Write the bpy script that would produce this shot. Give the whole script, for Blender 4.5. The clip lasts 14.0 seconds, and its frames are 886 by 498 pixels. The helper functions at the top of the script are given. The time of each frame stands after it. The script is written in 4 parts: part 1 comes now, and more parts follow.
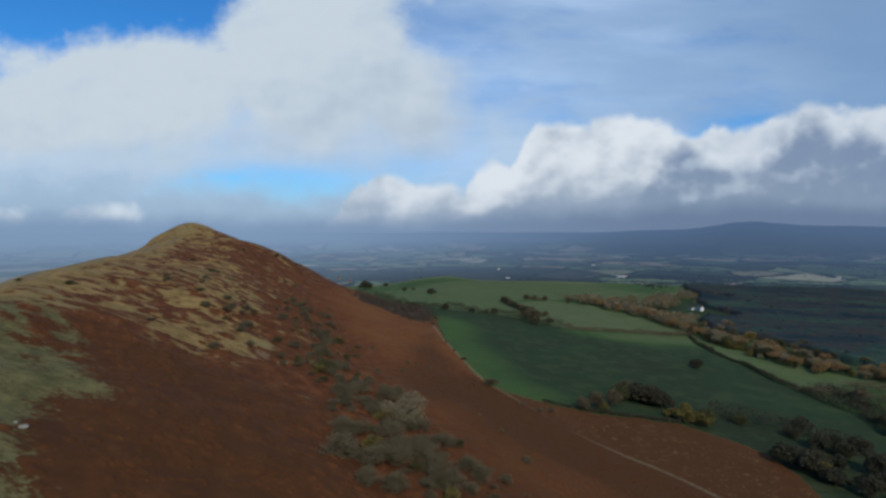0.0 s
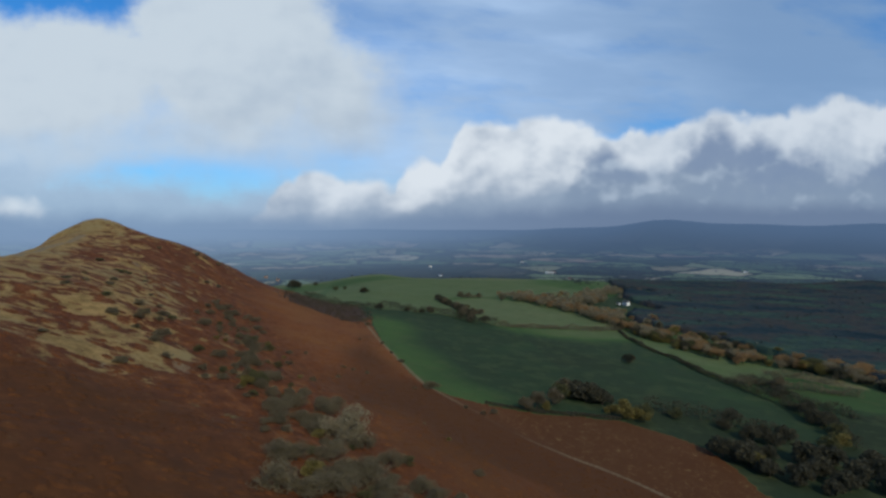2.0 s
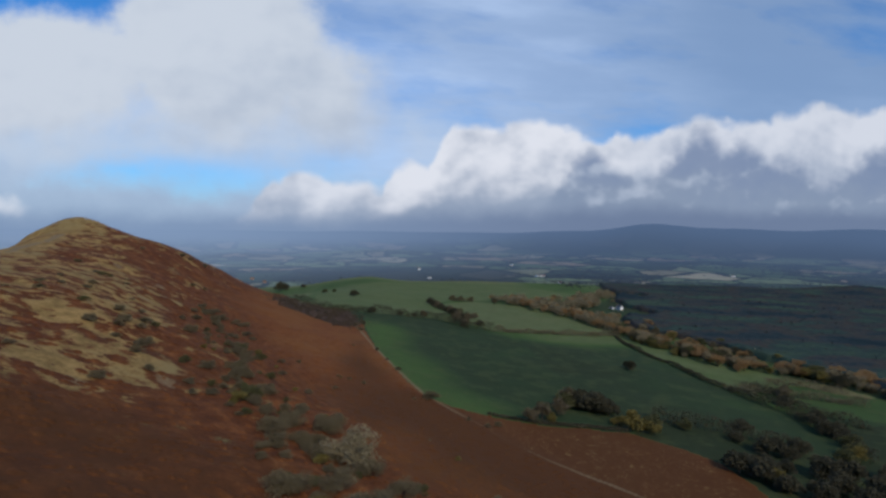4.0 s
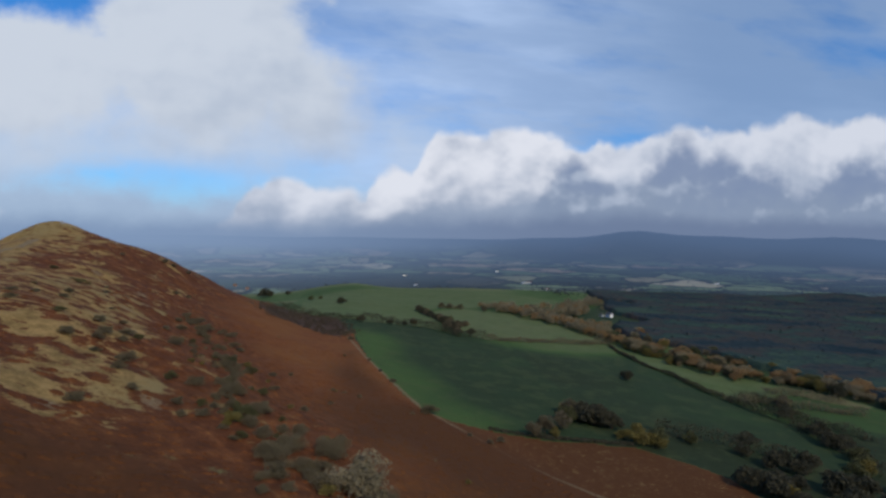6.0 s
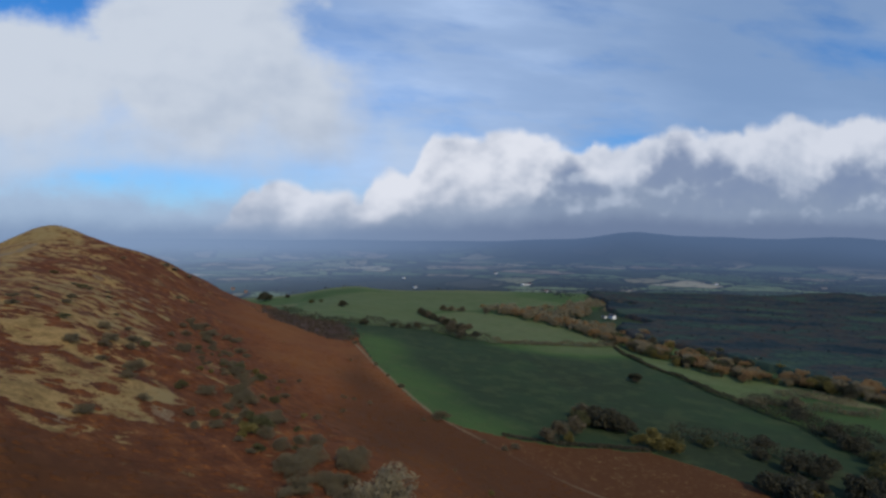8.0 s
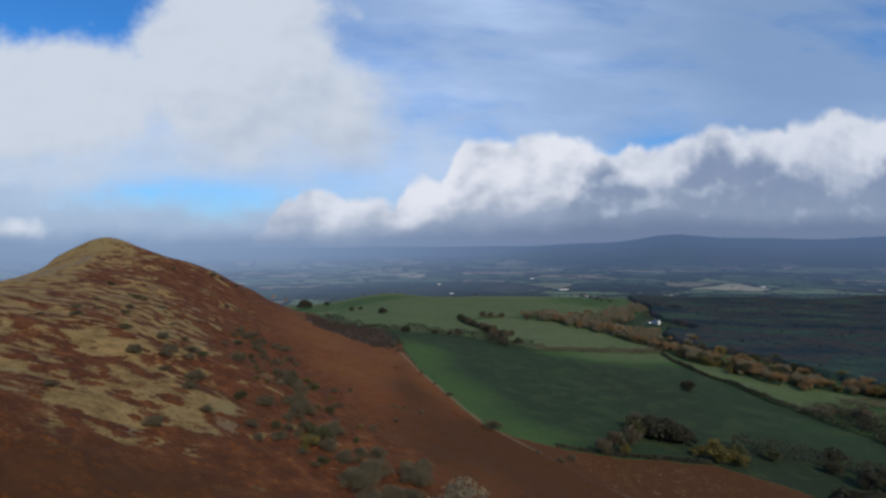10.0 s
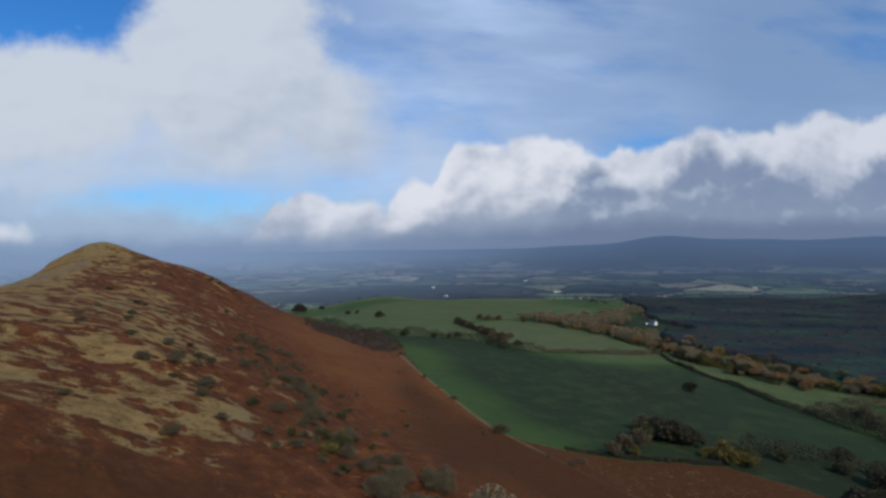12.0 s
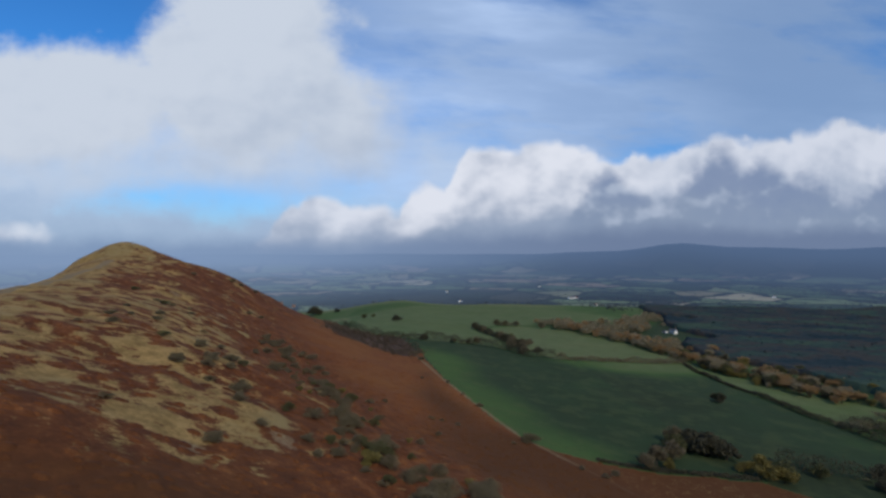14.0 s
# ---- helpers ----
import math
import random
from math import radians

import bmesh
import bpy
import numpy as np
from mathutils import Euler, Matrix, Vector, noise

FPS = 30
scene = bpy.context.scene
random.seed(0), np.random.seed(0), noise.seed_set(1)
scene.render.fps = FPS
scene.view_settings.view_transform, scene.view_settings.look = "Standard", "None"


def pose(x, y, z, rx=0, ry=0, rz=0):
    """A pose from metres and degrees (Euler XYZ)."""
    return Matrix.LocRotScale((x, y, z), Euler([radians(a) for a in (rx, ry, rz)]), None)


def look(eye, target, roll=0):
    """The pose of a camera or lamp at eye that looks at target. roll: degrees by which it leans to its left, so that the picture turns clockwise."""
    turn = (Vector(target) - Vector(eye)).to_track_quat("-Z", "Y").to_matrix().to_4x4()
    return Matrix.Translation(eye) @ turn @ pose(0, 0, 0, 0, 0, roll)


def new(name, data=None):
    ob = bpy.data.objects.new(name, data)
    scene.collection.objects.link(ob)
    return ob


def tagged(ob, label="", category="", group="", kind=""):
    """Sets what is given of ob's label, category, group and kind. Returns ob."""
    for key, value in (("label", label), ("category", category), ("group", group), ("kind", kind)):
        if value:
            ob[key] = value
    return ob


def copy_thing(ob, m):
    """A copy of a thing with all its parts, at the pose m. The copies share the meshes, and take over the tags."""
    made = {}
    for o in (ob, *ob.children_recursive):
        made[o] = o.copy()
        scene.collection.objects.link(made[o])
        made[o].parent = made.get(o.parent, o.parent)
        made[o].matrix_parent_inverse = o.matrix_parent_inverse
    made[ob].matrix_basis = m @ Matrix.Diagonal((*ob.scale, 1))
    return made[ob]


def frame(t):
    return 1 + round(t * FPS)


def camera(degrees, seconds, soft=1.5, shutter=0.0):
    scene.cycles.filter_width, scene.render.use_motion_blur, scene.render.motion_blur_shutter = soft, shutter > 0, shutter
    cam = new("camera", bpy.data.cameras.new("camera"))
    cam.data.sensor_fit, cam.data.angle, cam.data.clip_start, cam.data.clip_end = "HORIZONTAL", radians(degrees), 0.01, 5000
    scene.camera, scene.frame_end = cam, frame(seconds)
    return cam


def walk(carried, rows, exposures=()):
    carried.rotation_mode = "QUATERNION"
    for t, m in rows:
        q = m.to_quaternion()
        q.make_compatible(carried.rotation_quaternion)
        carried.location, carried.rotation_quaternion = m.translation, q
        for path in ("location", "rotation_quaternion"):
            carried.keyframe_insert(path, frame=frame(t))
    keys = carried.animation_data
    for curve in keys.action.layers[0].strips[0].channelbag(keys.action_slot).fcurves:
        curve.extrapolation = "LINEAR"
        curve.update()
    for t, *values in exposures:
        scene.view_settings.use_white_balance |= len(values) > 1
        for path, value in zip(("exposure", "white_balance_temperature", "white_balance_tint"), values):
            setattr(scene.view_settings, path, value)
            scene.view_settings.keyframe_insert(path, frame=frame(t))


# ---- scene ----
# ---- camera and its path ----
cam = camera(78.1, 14.0, soft=2.7)
METRES, EYE, TILT, LEAN, TURN = 100.0, 160.0, -2.3, 0.0, 0.0
ROWS = [
    (0.0, 0.0, 0.0, 0.0, 0.0, 0.0, 0.0),
    (0.5, -0.0152, 0.0432, 0.0014, -0.09, -0.28, 0.07),
    (1.0, -0.0247, 0.0814, 0.0024, -0.08, -0.17, 0.11),
    (1.5, -0.0378, 0.1258, 0.0021, -0.23, -0.28, 0.13),
    (1.7, -0.0440, 0.1450, 0.0024, -0.5, -0.28, 0.14),
    (1.9, -0.0503, 0.1650, 0.0028, -7.1, -0.29, 0.16),
    (2.0, -0.0534, 0.1747, 0.003, -7.3, -0.29, 0.17),
    (4.5, -0.1423, 0.4153, 0.0076, -9.08, 0.17, -0.3),
    (5.0, -0.1603, 0.4573, 0.0095, -9.41, 0.58, -0.31),
    (5.5, -0.1789, 0.4965, 0.0106, -9.84, 0.67, -0.48),
    (6.0, -0.1994, 0.5289, 0.0109, -10.39, 0.63, -0.45),
    (6.5, -0.2179, 0.5551, 0.0115, -10.66, 0.75, -0.51),
    (7.0, -0.2373, 0.5794, 0.0089, -10.79, 0.59, -0.37),
    (7.5, -0.2553, 0.6003, 0.0096, -10.72, 0.59, -0.15),
    (8.0, -0.2704, 0.6151, 0.0128, -10.72, 0.85, -0.11),
    (8.5, -0.2859, 0.6294, 0.0152, -10.74, 1.15, 0.21),
    (8.7, -0.2940, 0.6370, 0.0160, -10.6, 1.3, 0.3),
    (8.9, -0.3040, 0.6455, 0.0170, -6.9, 1.45, 0.42),
    (9.0, -0.3085, 0.6495, 0.0175, -6.61, 1.5, 0.45),
    (11.5, -0.4128, 0.708, 0.0157, -8.26, 1.42, 1.11),
    (12.0, -0.4344, 0.7231, 0.0153, -8.07, 1.78, 1.09),
    (12.5, -0.4557, 0.7358, 0.0156, -7.95, 1.82, 0.98),
    (13.0, -0.4831, 0.7549, 0.0138, -7.99, 1.75, 0.98),
    (13.5, -0.5072, 0.7754, 0.015, -7.56, 2.44, 0.62),
    (14.0, -0.5335, 0.795, 0.0159, -6.87, 2.27, 0.28),
]
walk(cam, [(t, pose(0, 0, EYE, TILT, LEAN, TURN) @ pose(METRES * x, METRES * y, METRES * z, 90 + pitch, roll, yaw)) for t, x, y, z, yaw, pitch, roll in ROWS],
     exposures=[(0.0, 0.0, 6150, 4), (2.2, 0.0, 6150, 4), (4.3, 0.0, 6250, 10), (8.0, 0.0, 6250, 10), (8.5, 0.13, 6250, 10), (9.0, 0.06, 6250, 10), (9.2, 0.05, 6250, 10), (11.3, 0.0, 6250, 10), (12.0, -0.04, 6250, 10), (12.5, 0.12, 6250, 10), (13.0, 0.02, 6200, 10), (14.0, 0.0, 6200, 10)])

# ---- sky and sun ----
SUN_EL, SUN_AZ = 38.0, 160.0  # degrees; azimuth clockwise from the y axis


class Net:
    """Short ways to add math nodes to a node tree."""

    def __init__(self, tree):
        self.tree = tree

    def node(self, kind, operation="", use_clamp=False, attribute_name="", feature="", data_type="", interpolation_type=""):
        n = self.tree.nodes.new(kind)
        if operation:
            n.operation = operation
        if use_clamp:
            n.use_clamp = True
        if attribute_name:
            n.attribute_name = attribute_name
        if feature:
            n.feature = feature
        if data_type:
            n.data_type = data_type
        if interpolation_type:
            n.interpolation_type = interpolation_type
        return n

    def put(self, socket, value):
        if isinstance(value, bpy.types.NodeSocket):
            self.tree.links.new(value, socket)
        else:
            socket.default_value = value

    def math(self, op, a, b=0.0, c=0.0, clamp=False):
        n = self.node("ShaderNodeMath", operation=op, use_clamp=clamp)
        for k, v in enumerate((a, b, c)):
            self.put(n.inputs[k], v)
        return n.outputs[0]

    def add(self, a, b):
        return self.math("ADD", a, b)

    def sub(self, a, b):
        return self.math("SUBTRACT", a, b)

    def mul(self, a, b):
        return self.math("MULTIPLY", a, b)

    def step(self, x, a, b):
        n = self.node("ShaderNodeMapRange", interpolation_type="SMOOTHSTEP")
        for k, v in enumerate((x, a, b, 0.0, 1.0)):
            self.put(n.inputs[k], v)
        return n.outputs[0]

    def vec(self, x, y, z=0.0):
        n = self.node("ShaderNodeCombineXYZ")
        for k, v in enumerate((x, y, z)):
            self.put(n.inputs[k], v)
        return n.outputs[0]

    def noise(self, vector, scale, detail=4.0, rough=0.55, out=0, lac=2.0):
        n = self.node("ShaderNodeTexNoise")
        self.put(n.inputs["Vector"], vector)
        n.inputs["Scale"].default_value = scale
        n.inputs["Detail"].default_value = detail
        n.inputs["Roughness"].default_value = rough
        n.inputs["Lacunarity"].default_value = lac
        return n.outputs[out]

    def mix(self, fac, a, b):
        n = self.node("ShaderNodeMix", data_type="RGBA")
        self.put(n.inputs[0], fac)
        for k, v in ((6, a), (7, b)):
            self.put(n.inputs[k], (*v, 1.0) if isinstance(v, tuple) and len(v) == 3 else v)
        return n.outputs[2]

    def attr(self, name):
        return self.node("ShaderNodeAttribute", attribute_name=name).outputs["Fac"]

    def ramp(self, fac, *stops):
        n = self.node("ShaderNodeValToRGB")
        self.put(n.inputs[0], fac)
        e = n.color_ramp.elements
        while len(e) < len(stops):
            e.new(0.5)
        for k, (p, c) in enumerate(stops):
            e[k].position, e[k].color = p, (*c, 1.0)
        return n.outputs[0]


def build_sky():
    world = bpy.data.worlds.new("sky")
    scene.world = world
    world.use_nodes = True
    tree = world.node_tree
    tree.nodes.clear()
    n = Net(tree)
    d = n.node("ShaderNodeTexCoord").outputs["Generated"]
    sep = n.node("ShaderNodeSeparateXYZ")
    n.put(sep.inputs[0], d)
    x, y, z = sep.outputs
    # flat sky coordinates ahead; behind, the same sky goes on mirrored
    ya = n.math("MAXIMUM", n.math("ABSOLUTE", y), 0.12)
    u, v = n.math("DIVIDE", x, ya), n.math("DIVIDE", z, ya)
    uv = n.vec(u, v)
    sky = n.node("ShaderNodeTexSky")
    sky.sky_type, sky.sun_disc, sky.sun_elevation, sky.sun_rotation = "NISHITA", False, radians(SUN_EL), radians(SUN_AZ)
    sky.altitude, sky.air_density, sky.dust_density, sky.ozone_density = 300.0, 1.0, 0.6, 2.5
    scale = n.node("ShaderNodeVectorMath", operation="SCALE")
    n.put(scale.inputs[0], sky.outputs[0])
    scale.inputs["Scale"].default_value = SKY_GAIN
    tint = n.node("ShaderNodeVectorMath", operation="MULTIPLY")
    n.put(tint.inputs[0], scale.outputs[0])
    tint.inputs[1].default_value = (0.3, 0.78, 1.25)
    blue = tint.outputs[0]
    # billows: the coordinates are pushed about, and the edges frayed, at several scales
    n1 = n.noise(uv, 5.0, 2.0, 0.5, out=1)
    s1 = n.node("ShaderNodeSeparateXYZ")
    n.put(s1.inputs[0], n1)
    puff = n.sub(n.noise(n.vec(u, n.mul(v, 1.2), 2.0), 11.0, 9.0, 0.6), 0.5)
    wisp = n.sub(n.noise(n.vec(u, n.mul(v, 1.3), 9.0), 5.0, 10.0, 0.6), 0.5)
    broad = n.noise(n.vec(n.mul(u, 0.6), n.mul(v, 2.8), 3.0), 3.2, 5.0, 0.55)
    cell = n.node("ShaderNodeTexVoronoi", feature="SMOOTH_F1")
    cell.inputs["Scale"].default_value, cell.inputs["Smoothness"].default_value = 15.0, 0.5
    cell.inputs["Detail"].default_value, cell.inputs["Roughness"].default_value = 2.0, 0.5
    push = n.node("ShaderNodeVectorMath", operation="ADD")
    n.put(push.inputs[0], uv), n.put(push.inputs[1], n.vec(n.mul(puff, 0.05), n.mul(wisp, 0.05)))
    n.put(cell.inputs["Vector"], push.outputs[0])
    round_off = n.sub(0.45, cell.outputs["Distance"])

    def pushed(base, k, a):
        return n.add(base, n.mul(n.sub(s1.outputs[k], 0.5), a))

    def field(uu, vv, blobs):
        """About how far inside the nearest of some ovals the way lies."""
        best = -9.0
        for cu, cv, ru, rv in blobs:
            a = n.math("DIVIDE", n.sub(uu, cu), ru)
            b = n.math("DIVIDE", n.sub(vv, cv), rv)
            r = n.math("SQRT", n.add(n.mul(a, a), n.mul(b, b)))
            best = n.math("SMOOTH_MAX", best, n.mul(n.sub(1.0, r), min(ru, rv)), 0.012)
        return best

    def over(under, top, alpha):
        return n.mix(alpha, under, top)

    # high thin veil, streaked, denser to the right
    veil_n = n.noise(n.vec(n.add(u, n.mul(v, 0.5)), n.mul(v, 3.2), 7.0), 2.6, 6.0, 0.55)
    veil = n.mul(n.step(veil_n, 0.12, 0.58), n.step(n.add(u, n.mul(v, 0.1)), -0.4, 0.2))
    veil = n.add(n.mul(veil, 0.9), n.mul(n.mul(n.step(broad, 0.5, 0.8), n.step(u, -0.5, 0.1)), 0.3))
    veil_col = n.mix(n.step(n.add(broad, n.mul(v, 0.6)), 0.48, 0.85), (0.55, 0.68, 0.9), (0.35, 0.465, 0.67))
    veil_col = n.mix(n.mul(n.step(u, 0.2, 0.75), 0.75), veil_col, (0.2, 0.3, 0.48))
    col = over(blue, veil_col, n.math("MINIMUM", veil, 0.88))
    # pale broken cloud low down, with a blue gap
    low_n = n.add(n.add(n.mul(wisp, 0.22), n.mul(puff, 0.05)), v)
    low = n.mul(n.step(low_n, 0.27, 0.1), n.step(n.sub(u, n.mul(v, 1.0)), 0.3, -0.2))
    gap = n.add(field(pushed(u, 0, 0.1), pushed(v, 1, 0.05), GAP), n.add(n.mul(wisp, 0.1), n.mul(puff, 0.05)))
    low = n.mul(low, n.sub(1.0, n.mul(n.step(gap, -0.03, 0.035), 0.78)))
    low_col = n.mix(n.step(n.add(v, n.add(n.mul(wisp, 0.12), n.mul(puff, 0.09))), 0.02, 0.13), (0.36, 0.44, 0.58), (0.52, 0.6, 0.72))
    col = over(col, low_col, n.mul(low, 0.93))

    def cloud(under, blobs, edge, fray, lit, dim, tone, push=0.08):
        f = n.add(field(pushed(u, 0, push), pushed(v, 1, push * 0.7), blobs),
                  n.add(n.mul(wisp, fray[0]), n.add(n.mul(puff, fray[1]), n.mul(round_off, fray[2]))))
        return over(under, n.mix(tone, lit, dim), n.step(f, *edge))

    # light and shade on the billows
    def billow(du, dv):
        return n.noise(n.vec(n.add(u, du), n.mul(n.add(v, dv), 1.25), 5.0), 8.0, 3.5, 0.45)

    relief = n.mul(n.sub(billow(0.0, 0.0), billow(-0.014, 0.018)), 1.7)
    # the great pale cumulus
    tone = n.step(n.add(n.add(n.mul(wisp, 1.1), n.mul(puff, 0.35)), n.sub(n.sub(n.mul(u, 0.45), n.mul(v, 1.8)), n.mul(relief, 0.7))), -0.8, 0.05)
    soft = n.add(0.025, n.mul(n.step(n.sub(v, n.mul(u, 0.2)), 0.36, 0.22), 0.045))
    col = cloud(col, BIG_CLOUD, (-0.035, soft), (0.12, 0.07, 0.03), (0.6, 0.645, 0.715), (0.45, 0.51, 0.61), tone, 0.07)
    # small pale clouds low on the left
    tone = n.step(n.add(puff, n.mul(v, -4.0)), -0.2, 0.05)
    col = cloud(col, LOW_PUFFS, (-0.016, 0.012), (0.02, 0.03, 0.03), (0.66, 0.7, 0.77), (0.45, 0.51, 0.62), tone, 0.03)
    # the bank along the horizon: white rims and a bright dome, grey within
    def under_outline(line, push):
        """How far below a cloud's outline the way lies."""
        first, last, top = line[0][0], line[-1][0], 0.3
        way = n.math("DIVIDE", n.sub(n.add(u, n.mul(puff, push)), first), last - first)
        edge = n.ramp(way, *[((lu - first) / (last - first), (lv / top,) * 3) for lu, lv in line])
        return n.sub(n.mul(edge, top), v)

    lumps = n.add(n.mul(puff, 0.022), n.add(n.mul(wisp, 0.008), n.mul(n.sub(round_off, 0.1), 0.025)))
    f = n.add(under_outline(BANK, 0.02), lumps)
    deep = n.sub(n.add(n.mul(n.step(f, 0.01, 0.13), 0.45), n.add(n.mul(n.step(v, 0.09, 0.0), 0.4), n.mul(puff, 0.5))), n.mul(relief, 1.1))
    body = n.mix(n.step(deep, -0.1, 0.75), (0.75, 0.76, 0.81), (0.3, 0.36, 0.47))
    body = n.mix(n.mul(n.step(u, 0.4, 0.55), 0.35), body, (0.5, 0.55, 0.65))
    body = n.mix(n.mul(n.step(u, 0.1, -0.05), 0.2), body, (0.48, 0.55, 0.67))
    col = over(col, body, n.mul(n.step(f, -0.01, 0.012), n.step(u, -0.26, -0.17)))
    g = n.add(under_outline(BANK_FRONT, 0.04), n.add(n.mul(lumps, 1.5), n.mul(wisp, 0.06)))
    shade = n.mix(n.step(n.sub(n.add(v, n.mul(wisp, 0.15)), n.mul(relief, 0.12)), 0.03, 0.16), (0.235, 0.295, 0.405), (0.2, 0.26, 0.395))
    shade = n.mix(n.step(n.add(n.mul(puff, 0.7), n.sub(n.mul(relief, 1.4), n.mul(g, 0.8))), 0.0, 0.35), shade, (0.37, 0.43, 0.54))
    col = over(col, shade, n.mul(n.mul(n.step(g, -0.025, 0.03), n.step(u, 0.28, 0.4)), 0.92))
    # grey band of rain and haze along the horizon
    band = n.step(n.add(n.sub(v, n.mul(n.step(u, 0.0, 0.5), 0.022)), n.add(n.mul(wisp, 0.05), n.mul(puff, 0.02))), 0.034, -0.006)
    col = over(col, n.mix(n.step(u, -0.4, 0.5), SKY_LEFT, SKY_RIGHT), n.mul(band, 0.95))
    bg = n.node("ShaderNodeBackground")
    n.put(bg.inputs[0], col)
    bg.inputs[1].default_value = 1.0
    n.put(n.node("ShaderNodeOutputWorld").inputs[0], bg.outputs[0])


SKY_GAIN = 0.1
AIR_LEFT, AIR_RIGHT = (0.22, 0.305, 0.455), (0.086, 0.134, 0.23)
SKY_LEFT, SKY_RIGHT = (0.22, 0.305, 0.455), (0.155, 0.205, 0.315)
GAP = ((-0.231, 0.092, 0.15, 0.034), (-0.365, 0.088, 0.08, 0.018), (-0.025, 0.118, 0.11, 0.034), (0.047, 0.141, 0.045, 0.07))
BIG_CLOUD = ((-0.711, 0.217, 0.195, 0.12), (-0.62, 0.27, 0.12, 0.08), (-0.58, 0.19, 0.22, 0.08), (-0.496, 0.238, 0.236, 0.125), (-0.229, 0.268, 0.205, 0.172), (-0.07, 0.225, 0.14, 0.12), (-0.05, 0.19, 0.13, 0.08),
             (-0.312, 0.187, 0.267, 0.061), (-0.988, 0.217, 0.225, 0.11), (-1.518, 0.258, 0.409, 0.172), (-0.228, 0.409, 0.153, 0.1))
LOW_PUFFS = ((-0.779, 0.023, 0.05, 0.028), (-0.624, 0.025, 0.09, 0.02))
BANK = ((-0.231, 0.011), (-0.19, 0.044), (-0.154, 0.087), (-0.107, 0.106), (-0.05, 0.092), (-0.004, 0.097), (0.039, 0.083), (0.062, 0.125), (0.092, 0.136),
        (0.123, 0.12), (0.149, 0.164), (0.164, 0.198), (0.212, 0.201), (0.255, 0.196), (0.293, 0.204), (0.334, 0.221), (0.377, 0.205), (0.423, 0.185),
        (0.452, 0.181), (0.486, 0.198), (0.528, 0.186), (0.575, 0.199), (0.623, 0.215), (0.678, 0.232), (0.735, 0.223), (0.811, 0.235), (0.888, 0.261),
        (0.941, 0.27), (1.022, 0.262), (1.116, 0.278), (1.55, 0.26))
BANK_FRONT = ((0.324, 0.031), (0.362, 0.075), (0.401, 0.13), (0.447, 0.161), (0.488, 0.133), (0.529, 0.125), (0.571, 0.13), (0.612, 0.169), (0.651, 0.197),
        (0.68, 0.214), (0.713, 0.195), (0.761, 0.189), (0.816, 0.157), (0.865, 0.167), (0.932, 0.135), (1.006, 0.146), (1.067, 0.183), (1.166, 0.166),
        (1.311, 0.19), (1.622, 0.175), (2.136, 0.219))
build_sky()
sun = new("sun", bpy.data.lights.new("sun", "SUN"))
sun.data.energy, sun.data.angle, sun.data.color = 2.0, radians(5.0), (1.0, 0.87, 0.66)
sa, se = radians(SUN_AZ), radians(SUN_EL)
sun_from = Vector((math.sin(sa) * math.cos(se), math.cos(sa) * math.cos(se), math.sin(se)))
sun.matrix_world = look(sun_from * 400, (0, 0, 0))


# ---- materials ----
def material(name, rough=0.9, spec=0.2):
    m = bpy.data.materials.new(name)
    m.use_nodes = True
    n = Net(m.node_tree)
    b = m.node_tree.nodes["Principled BSDF"]
    b.inputs["Roughness"].default_value = rough
    b.inputs["Specular IOR Level"].default_value = spec
    return m, n, b


def bumped(n, b, value, strength, distance):
    k = n.node("ShaderNodeBump")
    k.inputs["Strength"].default_value, k.inputs["Distance"].default_value = strength, distance
    n.put(k.inputs["Height"], value)
    n.put(b.inputs["Normal"], k.outputs[0])


def leaf_material(name, dark, light, clear=0.38):
    """Foliage or twigs: each leaf clump has a tone of its own."""
    m, n, b = material(name, 0.85, 0.1)
    g = n.node("ShaderNodeNewGeometry").outputs["Random Per Island"]
    o = n.node("ShaderNodeObjectInfo").outputs["Random"]
    c = n.mix(n.add(n.mul(g, 0.7), n.mul(o, 0.3)), dark, light)
    n.put(b.inputs["Base Color"], c)
    # thin leaves let some light through
    t = n.node("ShaderNodeBsdfTranslucent")
    n.put(t.inputs[0], c)
    mixer = n.node("ShaderNodeMixShader")
    mixer.inputs[0].default_value = clear
    n.put(mixer.inputs[1], b.outputs[0]), n.put(mixer.inputs[2], t.outputs[0])
    n.put(m.node_tree.nodes["Material Output"].inputs[0], mixer.outputs[0])
    return m


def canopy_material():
    m, n, b = material("shaded_winter_canopy", 0.95, 0.05)
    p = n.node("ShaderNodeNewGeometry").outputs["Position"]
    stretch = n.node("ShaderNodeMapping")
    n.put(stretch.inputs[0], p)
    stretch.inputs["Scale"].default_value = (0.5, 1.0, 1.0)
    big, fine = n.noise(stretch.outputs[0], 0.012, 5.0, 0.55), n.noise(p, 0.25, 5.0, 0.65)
    # cloud shade and blue haze over the woods are put into these tones
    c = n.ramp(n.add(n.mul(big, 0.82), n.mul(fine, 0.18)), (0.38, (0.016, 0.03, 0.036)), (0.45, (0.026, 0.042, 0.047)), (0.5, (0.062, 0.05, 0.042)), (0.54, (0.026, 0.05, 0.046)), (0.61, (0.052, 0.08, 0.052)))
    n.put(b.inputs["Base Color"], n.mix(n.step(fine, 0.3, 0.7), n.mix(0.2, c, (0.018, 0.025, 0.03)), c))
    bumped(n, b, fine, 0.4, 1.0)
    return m


